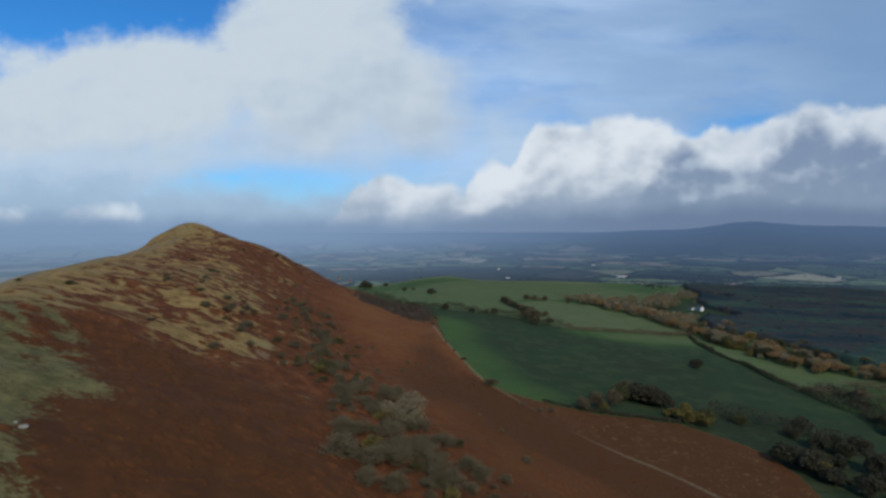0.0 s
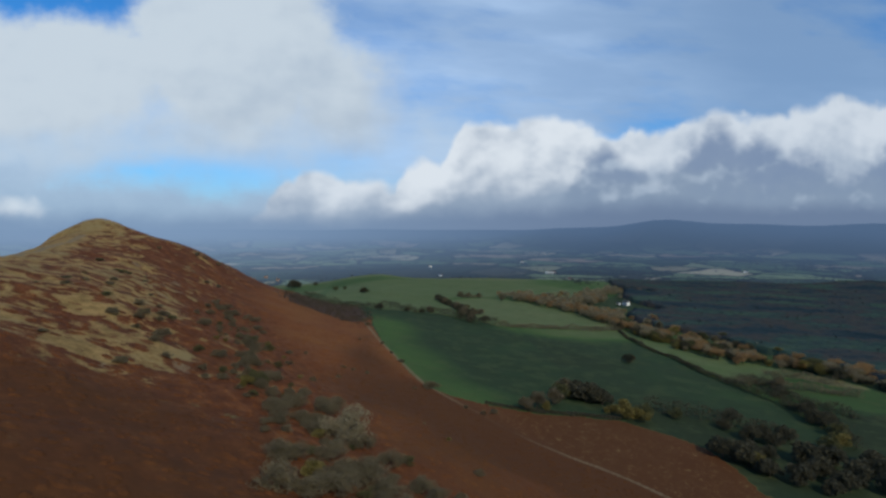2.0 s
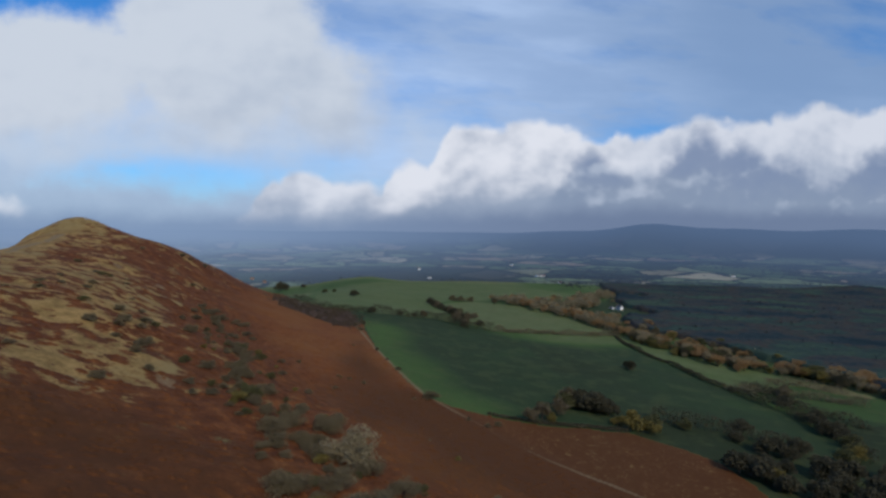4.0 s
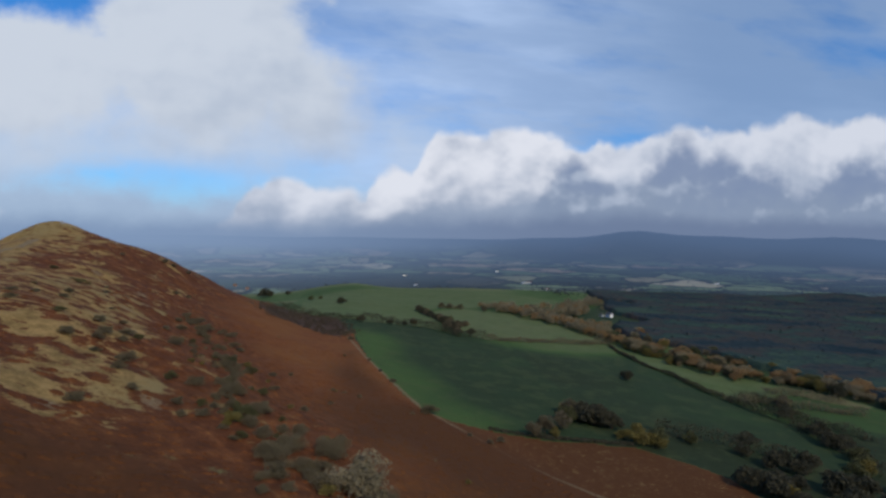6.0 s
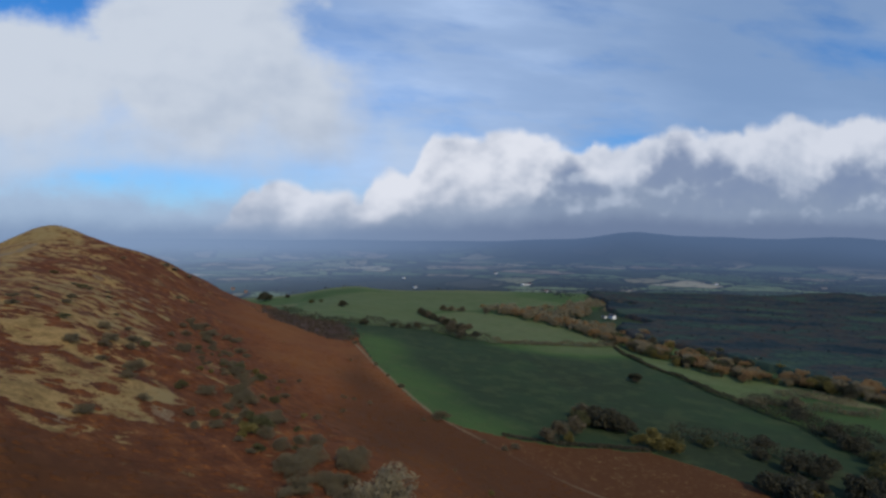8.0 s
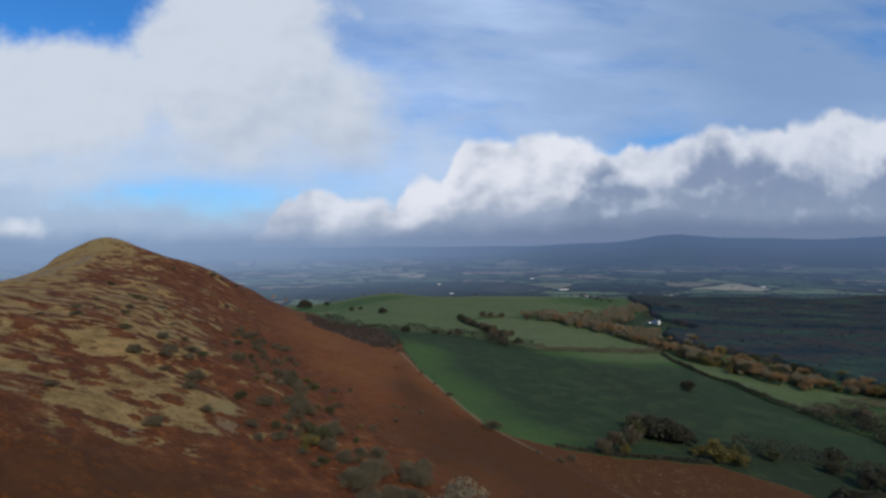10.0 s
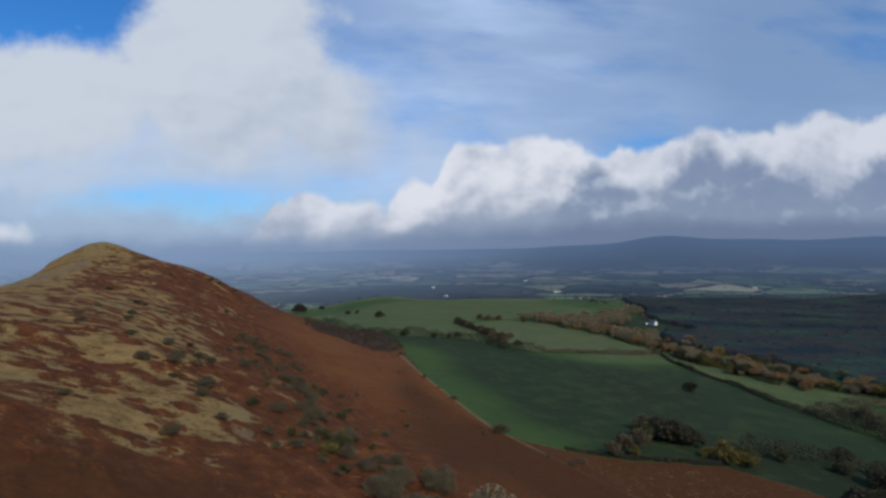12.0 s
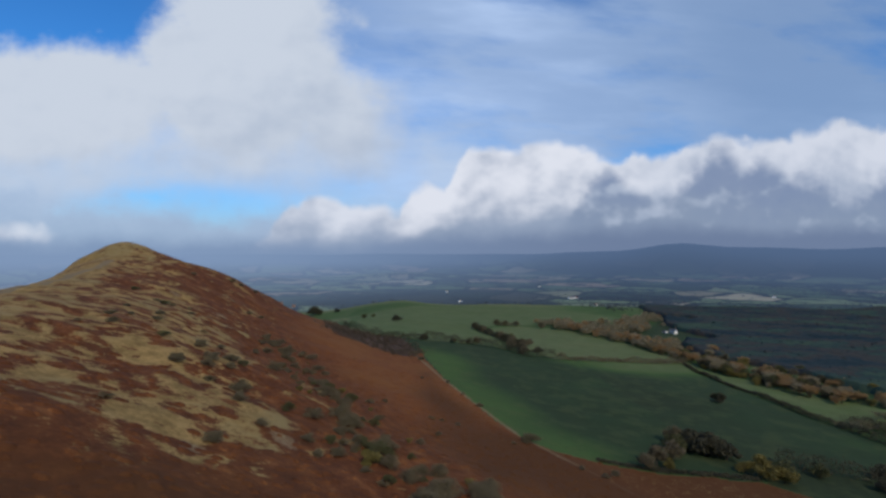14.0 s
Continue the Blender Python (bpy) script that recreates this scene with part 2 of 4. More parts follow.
def plain_material(name, colour, vary=0.25, scale=2.0, rough=0.85):
    m, n, b = material(name, rough)
    p = n.node("ShaderNodeTexCoord").outputs["Object"]
    f = n.add(n.mul(n.noise(p, scale, 5.0), 0.7), n.mul(n.noise(p, scale * 9, 3.0), 0.3))
    lo, hi = tuple(c * (1 - vary) for c in colour), tuple(min(1.0, c * (1 + vary)) for c in colour)
    n.put(b.inputs["Base Color"], n.mix(n.step(f, 0.3, 0.7), lo, hi))
    bumped(n, b, f, 0.3, 0.05)
    return m


def ground_material():
    m, n, b = material("hill_and_pasture", 0.95, 0.1)
    p = n.node("ShaderNodeNewGeometry").outputs["Position"]
    flat = n.node("ShaderNodeMapping")
    n.put(flat.inputs[0], p)
    flat.inputs["Scale"].default_value = (1, 1, 0.3)
    p = flat.outputs[0]
    small, mid, big = n.noise(p, 0.9, 5.0, 0.65), n.noise(p, 0.16, 5.0, 0.6), n.noise(p, 0.022, 4.0, 0.55)
    # bracken: rust red, browner and more orange in patches
    brk = n.mix(n.step(n.add(n.mul(mid, 0.55), n.mul(small, 0.45)), 0.36, 0.64), (0.125, 0.042, 0.014), (0.2, 0.074, 0.023))
    brk = n.mix(n.mul(n.step(big, 0.42, 0.66), 0.6), brk, (0.205, 0.087, 0.027))
    # beds that slant down the rougher slope, from maroon to orange
    turn, draw = n.node("ShaderNodeMapping"), n.node("ShaderNodeMapping")
    n.put(turn.inputs[0], p)
    turn.inputs["Rotation"].default_value = (0, 0, math.radians(55))
    n.put(draw.inputs[0], turn.outputs[0])
    draw.inputs["Scale"].default_value = (0.8, 1, 1)
    bed = n.add(n.mul(n.noise(draw.outputs[0], 0.17, 7.0, 0.66), 0.75), n.mul(small, 0.25))
    beds = n.ramp(bed, (0.36, (0.055, 0.021, 0.011)), (0.47, (0.09, 0.031, 0.0125)), (0.58, (0.155, 0.055, 0.019)), (0.67, (0.26, 0.11, 0.037)))
    brk = n.mix(n.mul(n.attr("patch"), 0.85), brk, beds)
    # duller and darker by tint, which holds the painted cloud shade
    brk = n.mix(n.mul(0.88, n.step(n.add(n.attr("tint"), n.add(n.mul(n.sub(n.noise(p, 0.011, 3.0, 0.5), 0.5), 1.1), n.mul(n.sub(mid, 0.5), 0.4))), 0.2, 0.9)), brk, (0.078, 0.032, 0.0115))
    # dry hill grass
    gr = n.mix(n.step(n.add(n.mul(mid, 0.6), n.mul(small, 0.4)), 0.36, 0.66), (0.17, 0.107, 0.036), (0.37, 0.235, 0.086))
    gr = n.mix(n.step(n.add(big, n.mul(n.sub(mid, 0.5), 0.4)), 0.5, 0.66), gr, (0.25, 0.178, 0.072))
    # near grass goes dark olive: its shade is painted in through tint
    gr = n.mix(n.step(n.mul(n.attr("tint"), n.attr("patch")), 0.25, 0.6), gr, n.mix(n.step(n.add(n.mul(mid, 0.6), n.mul(small, 0.4)), 0.36, 0.64), (0.085, 0.078, 0.03), (0.19, 0.155, 0.062)))
    g = n.step(n.add(n.attr("grass"), n.add(n.mul(n.sub(bed, 0.5), 1.0), n.add(n.mul(n.sub(n.noise(p, 0.35, 5.0, 0.65), 0.5), 1.0), n.mul(n.sub(small, 0.5), 1.0)))), 0.28, 0.72)
    hill = n.mix(g, brk, gr)
    # pastures, each of its own green; tint also carries painted sun strips
    t = n.attr("tint")
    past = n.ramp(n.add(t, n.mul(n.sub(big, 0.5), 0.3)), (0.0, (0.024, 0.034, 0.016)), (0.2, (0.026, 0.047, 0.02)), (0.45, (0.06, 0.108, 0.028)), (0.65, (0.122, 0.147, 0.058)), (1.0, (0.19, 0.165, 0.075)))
    past = n.mix(n.mul(n.step(n.add(n.mul(mid, 0.6), n.mul(small, 0.4)), 0.35, 0.7), 0.25), past, (0.06, 0.075, 0.03))
    past = n.mix(n.mul(n.step(n.noise(p, 0.06, 5.0, 0.65), 0.48, 0.62), 0.3), past, (0.085, 0.095, 0.035))
    past = n.mix(n.mul(n.step(n.noise(p, 0.3, 4.0, 0.6), 0.52, 0.66), 0.25), past, (0.03, 0.045, 0.018))
    f = n.step(n.add(n.attr("field"), n.mul(n.sub(small, 0.5), 0.3)), 0.4, 0.6)
    c = n.mix(f, hill, past)
    scrub = n.mix(small, (0.055, 0.034, 0.024), (0.1, 0.062, 0.042))
    c = n.mix(n.step(n.add(n.attr("scrub"), n.mul(n.sub(mid, 0.5), 0.5)), 0.4, 0.6), c, scrub)
    path = n.mix(small, (0.16, 0.11, 0.06), (0.25, 0.185, 0.103))
    c = n.mix(n.step(n.add(n.attr("path"), n.mul(n.sub(small, 0.5), 0.5)), 0.35, 0.65), c, path)
    n.put(b.inputs["Base Color"], c)
    rough = n.math("SUBTRACT", 1.0, n.mul(f, 0.85))
    bumped(n, b, n.mul(n.add(n.mul(mid, 0.8), small), rough), 0.3, 0.4)
    return m


def distance_material():
    """The far plain and hills: a patchwork of fields and woods, with haze painted on as glow."""
    m, n, b = material("far_plain", 1.0, 0.0)
    p = n.node("ShaderNodeNewGeometry").outputs["Position"]
    cell = n.node("ShaderNodeTexVoronoi")
    cell.inputs["Scale"].default_value = 0.0035
    warp = n.node("ShaderNodeVectorMath", operation="ADD")
    w = n.node("ShaderNodeVectorMath", operation="SCALE")
    n.put(w.inputs[0], n.noise(p, 0.004, 3.0, 0.5, out=1))
    w.inputs["Scale"].default_value = 160.0
    n.put(warp.inputs[0], p), n.put(warp.inputs[1], w.outputs[0])
    n.put(cell.inputs["Vector"], warp.outputs[0])
    sep = n.node("ShaderNodeSeparateColor")
    n.put(sep.inputs[0], cell.outputs["Color"])
    c = n.ramp(sep.outputs[0], (0.0, (0.035, 0.05, 0.03)), (0.3, (0.09, 0.13, 0.06)), (0.62, (0.17, 0.21, 0.1)), (0.84, (0.25, 0.18, 0.12)), (1.0, (0.4, 0.35, 0.22)))
    big = n.noise(p, 0.0016, 4.0, 0.55)
    wood = n.step(n.add(n.mul(n.noise(p, 0.006, 6.0, 0.6), 0.6), n.mul(big, 0.4)), 0.5, 0.54)
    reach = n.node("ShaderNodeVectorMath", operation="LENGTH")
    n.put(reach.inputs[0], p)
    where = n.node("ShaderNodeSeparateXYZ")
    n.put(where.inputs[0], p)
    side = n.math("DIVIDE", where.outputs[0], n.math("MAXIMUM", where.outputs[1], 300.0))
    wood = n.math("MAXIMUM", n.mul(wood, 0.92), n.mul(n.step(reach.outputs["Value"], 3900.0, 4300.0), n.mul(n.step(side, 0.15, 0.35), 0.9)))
    # a broad cloud shadow beyond the pasture, painted in the wood colour
    shade_oval = n.vec(n.mul(n.sub(where.outputs[0], 190.0), 0.0021), n.mul(n.sub(where.outputs[1], 2150.0), 0.0022))
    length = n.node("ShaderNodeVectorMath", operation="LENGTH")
    n.put(length.inputs[0], shade_oval)
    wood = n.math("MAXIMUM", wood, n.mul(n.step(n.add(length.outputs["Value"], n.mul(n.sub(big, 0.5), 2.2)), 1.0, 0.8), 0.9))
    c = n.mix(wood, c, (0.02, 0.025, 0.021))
    edge = n.node("ShaderNodeTexVoronoi", feature="DISTANCE_TO_EDGE")
    edge.inputs["Scale"].default_value = 0.0035
    n.put(edge.inputs["Vector"], warp.outputs[0])
    c = n.mix(n.step(edge.outputs["Distance"], 0.06, 0.03), c, (0.025, 0.028, 0.018))
    n.put(b.inputs["Base Color"], c)
    haze_glow(m, n, b, p)
    return m


def haze_glow(m, n, b, p):
    """Haze painted on far surfaces as emission, thicker with the way from the hill."""
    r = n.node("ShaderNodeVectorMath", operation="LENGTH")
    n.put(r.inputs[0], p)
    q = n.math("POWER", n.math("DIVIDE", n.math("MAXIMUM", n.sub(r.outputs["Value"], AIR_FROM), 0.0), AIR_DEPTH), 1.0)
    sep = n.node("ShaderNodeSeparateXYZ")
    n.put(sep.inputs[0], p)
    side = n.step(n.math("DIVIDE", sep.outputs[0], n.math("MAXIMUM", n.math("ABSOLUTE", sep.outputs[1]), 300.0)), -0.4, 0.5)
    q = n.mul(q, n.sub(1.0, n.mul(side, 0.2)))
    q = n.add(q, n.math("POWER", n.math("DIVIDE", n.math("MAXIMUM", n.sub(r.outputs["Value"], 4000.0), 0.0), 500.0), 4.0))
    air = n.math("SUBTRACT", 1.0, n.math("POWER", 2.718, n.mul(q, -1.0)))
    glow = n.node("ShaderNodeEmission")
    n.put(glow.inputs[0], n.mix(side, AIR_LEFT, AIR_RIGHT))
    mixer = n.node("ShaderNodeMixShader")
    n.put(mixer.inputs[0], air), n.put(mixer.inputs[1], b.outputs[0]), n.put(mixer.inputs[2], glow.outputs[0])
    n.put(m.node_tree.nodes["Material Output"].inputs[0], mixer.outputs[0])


def far_leaf_material():
    m, n, b = material("far_copse_leaves", 1.0, 0.0)
    g = n.node("ShaderNodeNewGeometry")
    n.put(b.inputs["Base Color"], n.mix(g.outputs["Random Per Island"], (0.03, 0.034, 0.022), (0.075, 0.07, 0.045)))
    # the copses get the same painted haze
    haze_glow(m, n, b, g.outputs["Position"])
    return m


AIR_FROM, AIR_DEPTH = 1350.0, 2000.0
GROUND = ground_material()
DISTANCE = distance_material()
BARK = plain_material("bark", (0.07, 0.055, 0.042), 0.3, 1.5)
LEAF = {
    "green": leaf_material("dull_green_leaves", (0.08, 0.078, 0.034), (0.155, 0.145, 0.062)),
    "olive": leaf_material("olive_grey_leaves", (0.135, 0.108, 0.062), (0.21, 0.17, 0.098)),
    "dark": leaf_material("dark_evergreen_leaves", (0.062, 0.058, 0.036), (0.105, 0.094, 0.058)),
    "yellow": leaf_material("yellowing_leaves", (0.14, 0.115, 0.035), (0.28, 0.22, 0.07)),
    "rust": leaf_material("rust_autumn_leaves", (0.27, 0.165, 0.075), (0.45, 0.285, 0.13), 0.5),
    "bare": leaf_material("pale_bare_twigs", (0.24, 0.195, 0.115), (0.34, 0.28, 0.168)),
    "grey": leaf_material("grey_brown_twigs", (0.148, 0.12, 0.07), (0.225, 0.182, 0.106)),
    # toned down with painted cloud shade, like the canopy
    "wood": leaf_material("shaded_winter_wood", (0.032, 0.046, 0.05), (0.066, 0.07, 0.066)),
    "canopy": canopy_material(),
    "tan": leaf_material("tan_bare_crowns", (0.125, 0.1, 0.06), (0.21, 0.168, 0.1)),
    "straw": leaf_material("pale_straw_crowns", (0.25, 0.205, 0.12), (0.4, 0.325, 0.195), 0.5),
    "thicket": leaf_material("dark_brown_scrub", (0.165, 0.12, 0.078), (0.2, 0.148, 0.098), 0.6),
    "far": far_leaf_material(),
}
WHITEWASH = plain_material("whitewashed_render", (0.78, 0.77, 0.73), 0.06, 0.6)
SLATE = plain_material("grey_slate", (0.11, 0.11, 0.12), 0.25, 1.2, 0.6)
REDROOF = plain_material("red_brown_tiles", (0.15, 0.09, 0.07), 0.25, 1.2)
BRICK = plain_material("warm_brick", (0.33, 0.2, 0.14), 0.2, 1.0)
GLASS = plain_material("dark_window_glass", (0.03, 0.035, 0.04), 0.1, 0.5, 0.1)
STONE = plain_material("pale_lichened_stone", (0.26, 0.24, 0.205), 0.3, 1.4)


# ---- the lie of the land ----
def smoothstep(a, b, x):
    t = np.clip((x - a) / (b - a), 0.0, 1.0)
    return t * t * (3.0 - 2.0 * t)


def soft_line(x, xs, ys, reach):
    """A broken line through a few given places, rounded off over the given reach."""
    return sum(np.interp(x + k * reach, xs, ys) for k in (-1.0, -0.6, -0.2, 0.2, 0.6, 1.0)) / 6.0


CREST_Y = (-900, -400, 0, 100, 200, 300, 400, 500, 570, 660, 740, 860, 1000, 1250)
CREST_X = (60, -10, -102, -130, -164, -208, -245, -268, -285, -298, -306, -316, -326, -340)
CREST_Z = (60, 120, 138, 138, 138.5, 138.5, 138, 140, 147, 163, 147, 92, 38, 12)
SLOPE_D = (-420, -300, -180, -60, -20, 0, 20, 65, 112, 149, 165, 250, 300, 350)
SLOPE_NEAR = (0.0, 0.04, 0.25, 0.76, 0.93, 1.0, 0.965, 0.76, 0.56, 0.43, 0.38, 0.1, 0.02, 0.0)
SLOPE_FAR = (0.0, 0.04, 0.25, 0.8, 0.955, 1.0, 0.985, 0.89, 0.66, 0.45, 0.36, 0.06, 0.01, 0.0)


def wave(x, y, size, seed):
    """Gentle relief from a few crossed sine waves."""
    r = np.random.RandomState(seed)
    z = 0.0
    for _ in range(7):
        a, f, p = r.uniform(0, 2 * np.pi), r.uniform(0.6, 1.9) * 2 * np.pi / size, r.uniform(0, 6.3)
        z = z + np.sin((x * np.cos(a) + y * np.sin(a)) * f + p + 0.8 * np.sin((y * np.cos(a) - x * np.sin(a)) * f * 0.7 + 2 * p)) / (f * size)
    return z


def crest_distance(x, y):
    return x - soft_line(y, CREST_Y, CREST_X, 35.0)


def height(x, y):
    """The ground's height: the long ridge, the pastures beside it and the plain beyond."""
    low = soft_line(x, (-3500, -1200, -480, -50, 0, 80, 165, 330, 480, 700, 1200, 3000),
                    (-34, -30, 22, 50, 50, 36, 28, 12, 6, -5, -22, -30), 40.0)
    low = low - 11 * smoothstep(700, 1000, y) * smoothstep(-200, 0, x) * smoothstep(320, 60, x)
    low = low - 34 * smoothstep(850, 1350, y) * smoothstep(40, -210, x) - 8 * smoothstep(1000, 1300, y) * smoothstep(380, 150, x)
    low = -28 + (low + 28) * (1 - smoothstep(1460, 1800, y)) * (1 - smoothstep(-600, -1500, y))
    r = np.hypot(x, y)
    low = low + smoothstep(1500, 2600, r) * 4 * wave(x, y, 900.0, 5)
    low = low + smoothstep(4100, 4980, r) * (140 + 8 * wave(x, y, 1500.0, 8))
    low = low + 26 * np.exp(-((x + 690) / 260.0) ** 2 - ((y - 3250) / 200.0) ** 2) + 30 * np.exp(-((x - 150) / 420.0) ** 2 - ((y - 3700) / 220.0) ** 2)
    # the long dark hill behind the plain
    low = low + 110 * np.exp(-((x - 2250) / 380.0) ** 2 - ((y - 4080) / 300.0) ** 2) + 70 * np.exp(-((x - 2750) / 450.0) ** 2 - ((y - 3800) / 330.0) ** 2)
    low = low + 70 * np.exp(-((x - 3400) / 600.0) ** 2 - ((y - 3350) / 330.0) ** 2) + 55 * np.exp(-((x - 1550) / 500.0) ** 2 - ((y - 4350) / 260.0) ** 2)
    d = crest_distance(x, y)
    k = smoothstep(220, 330, y)
    s = soft_line(d, SLOPE_D, SLOPE_NEAR, 12.0) * (1 - k) + soft_line(d, SLOPE_D, SLOPE_FAR, 12.0) * k
    s = s * (1 - smoothstep(1080, 1450, y)) * (1 - smoothstep(-900, -1600, y))
    top = soft_line(y, CREST_Y, CREST_Z, 28.0)
    z = low + (top - low) * s
    # a steep rampart beyond the summit, gullies down the slope
    z = z - 15 * smoothstep(-333, -345, x) * smoothstep(575, 615, y) * smoothstep(900, 760, y)
    z = z + 3.0 * np.exp(-((x + 294) / 28.0) ** 2 - ((y - 655) / 30.0) ** 2)
    z = z + 6 * smoothstep(-336, -329, x) * smoothstep(-270, -318, x) * smoothstep(602, 622, y) * smoothstep(720, 660, y)
    z = z - 6 * np.exp(-((x + 248) / 42.0) ** 2 - ((y - 690) / 48.0) ** 2)
    hill = smoothstep(0.02, 0.3, s)
    z = z + hill * (2.2 * wave(x, y, 75.0, 2) + 0.8 * wave(x, y, 24.0, 3))
    return z + 0.5 * wave(x, y, 60.0, 4)


def lattice_noise(x, y, size, seed):
    """Smooth random values between 0 and 1 on a lattice of the given size."""
    r = np.random.RandomState(seed).rand(256, 256)
    fx, fy = np.asarray(x) / size + 1000.0, np.asarray(y) / size + 1000.0
    ix, iy = np.floor(fx).astype(int), np.floor(fy).astype(int)
    tx, ty = fx - ix, fy - iy
    tx, ty = tx * tx * (3 - 2 * tx), ty * ty * (3 - 2 * ty)
    a, b, c, d = r[ix % 256, iy % 256], r[(ix + 1) % 256, iy % 256], r[ix % 256, (iy + 1) % 256], r[(ix + 1) % 256, (iy + 1) % 256]
    return (a * (1 - tx) + b * tx) * (1 - ty) + (c * (1 - tx) + d * tx) * ty


def rough_noise(x, y, size, seed):
    return (lattice_noise(x, y, size, seed) + 0.5 * lattice_noise(x, y, size / 2.1, seed + 1) + 0.25 * lattice_noise(x, y, size / 4.3, seed + 2)) / 1.75


def inside(x, y, ring):
    """Whether places lie within a closed ring of corners."""
    x, y = np.asarray(x, float), np.asarray(y, float)
    r = np.zeros(x.shape, bool)
    for (x0, y0), (x1, y1) in zip(ring, ring[1:] + ring[:1]):
        if y0 != y1:
            r ^= ((y0 > y) != (y1 > y)) & (x < (x1 - x0) * (y - y0) / (y1 - y0) + x0)
    return r


def line_distance(x, y, line):
    best = np.full(np.shape(x), 1e9)
    for (x0, y0), (x1, y1) in zip(line, line[1:]):
        dx, dy = x1 - x0, y1 - y0
        t = np.clip(((x - x0) * dx + (y - y0) * dy) / (dx * dx + dy * dy), 0, 1)
        best = np.minimum(best, np.hypot(x - x0 - t * dx, y - y0 - t * dy))
    return best


# lines of hedges and edges on the plan
HILL_FOOT = [(-95, 747), (-40, 720), (-8, 640), (-6, 596), (4, 510), (13, 465), (22, 420), (29, 395), (34, 385), (46, 376), (67, 371), (84, 367),
             (100, 364), (130, 363), (160, 358), (178, 341), (193, 318), (192, 287), (187, 262), (200, 222), (240, 180)]
DULL = [(44, 372), (60, 350), (72, 326), (85, 308), (97, 296), (109, 284), (130, 254), (160, 205), (260, 130), (240, 230), (190, 275), (196, 313), (178, 340), (164, 356), (135, 362), (96, 364), (67, 369)]
THICKET = [(-105, 735), (-60, 742), (-25, 738), (-10, 640), (-23, 606), (-52, 622), (-90, 622), (-112, 680)]
HEDGE_TOP = [(-4, 734), (40, 753), (86, 764), (105, 742), (121, 707), (154, 698)]
HEDGE_LONG = [(154, 698), (216, 707), (300, 723), (342, 738)]
HEDGE_SIDE = [(330, 726), (319, 680), (315, 611), (319, 562), (316, 511), (321, 480), (322, 446), (328, 423), (320, 389), (318, 363), (304, 327)]
HEDGE_UP = [(112, 983), (124, 875), (129, 749)]
HEDGE_SHORT = [(156, 1038), (199, 1037)]
HEDGE_LOW = [(192, 392), (205, 380), (222, 375), (235, 364), (246, 353), (269, 349)]
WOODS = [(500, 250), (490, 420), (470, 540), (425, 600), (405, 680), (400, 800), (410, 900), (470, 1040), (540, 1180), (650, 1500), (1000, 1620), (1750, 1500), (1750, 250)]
STRIP = [(240, 1075), (262, 1030), (286, 945), (325, 865), (340, 745), (348, 659), (368, 583), (392, 558), (424, 538), (448, 516), (466, 464), (472, 420), (475, 330)]
FIELDS = (
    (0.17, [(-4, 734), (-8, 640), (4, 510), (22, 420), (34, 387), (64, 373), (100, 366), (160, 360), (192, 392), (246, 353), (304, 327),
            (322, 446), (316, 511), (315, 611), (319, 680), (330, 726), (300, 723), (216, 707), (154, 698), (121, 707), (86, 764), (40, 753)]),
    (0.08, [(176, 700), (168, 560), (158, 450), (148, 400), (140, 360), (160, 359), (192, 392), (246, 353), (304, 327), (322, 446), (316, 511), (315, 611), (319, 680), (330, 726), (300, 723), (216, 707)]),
    (0.6, [(-78, 850), (-95, 747), (-4, 734), (40, 753), (86, 764), (105, 742), (124, 875), (112, 983), (156, 1038), (455, 1125), (490, 1230),
           (380, 1350), (240, 1440), (60, 1400), (-14, 1290), (-73, 1209), (-90, 1074)]),
    (0.66, [(129, 749), (154, 698), (300, 723), (340, 735), (350, 775), (335, 870), (281, 990), (199, 1037), (112, 983)]),
    (0.6, [(330, 726), (319, 680), (315, 611), (318, 500), (440, 500), (395, 570), (360, 650), (350, 745)]),
    (0.35, [(318, 500), (328, 423), (400, 400), (455, 420), (450, 500)]),
    (1.0, [(405, 512), (444, 508), (456, 462), (425, 472)]),
    (0.72, [(-330, 1150), (-150, 1030), (-104, 1010), (-100, 1100), (-120, 1250), (-260, 1250)]),
    (0.5, [(-260, 1250), (-120, 1250), (-105, 1400), (-260, 1400)]),
    (0.0, [(160, 357), (192, 392), (246, 353), (304, 327), (320, 389), (460, 400), (480, 200), (260, 150), (200, 222), (187, 262), (192, 287), (193, 318), (178, 340)]),
)
CREST_PATH = [(-112, 20), (-134, 100), (-174, 200), (-216, 300), (-246, 400), (-268, 500), (-284, 585)]
BARE = ((-318, 628, 16), (-145, 432, 7), (-96, 213, 4), (-79, 240, 5), (-143, 398, 5), (-196, 490, 6), (-160, 470, 7))  # patches of bare earth: place and reach
FOOT_PATH = [(-22, 646), (-10, 590), (0, 528), (11, 478), (21, 433), (30, 395), (40, 376), (57, 350), (72, 323), (85, 306), (97, 294), (109, 283), (122, 266), (130, 254), (150, 205)]


FOOT_BED = [(20, 400), (36, 378), (57, 350), (72, 323), (97, 294), (130, 254), (100, 225), (40, 245), (10, 330)]
SHADE_BAND = [(-30, 337), (-26, 454), (-18, 538), (-8, 545), (2, 456), (20, 379), (30, 349), (-10, 250), (-24, 262)]
MOTTLED = [(-107, 164), (-107, 179), (-101, 190), (-96, 205), (-91, 222), (-76, 232), (-76, 253), (-88, 281), (-103, 311), (-137, 420), (-175, 480),
           (-205, 560), (-215, 590), (-300, 590), (-300, 300), (-270, 150), (-150, 150)]
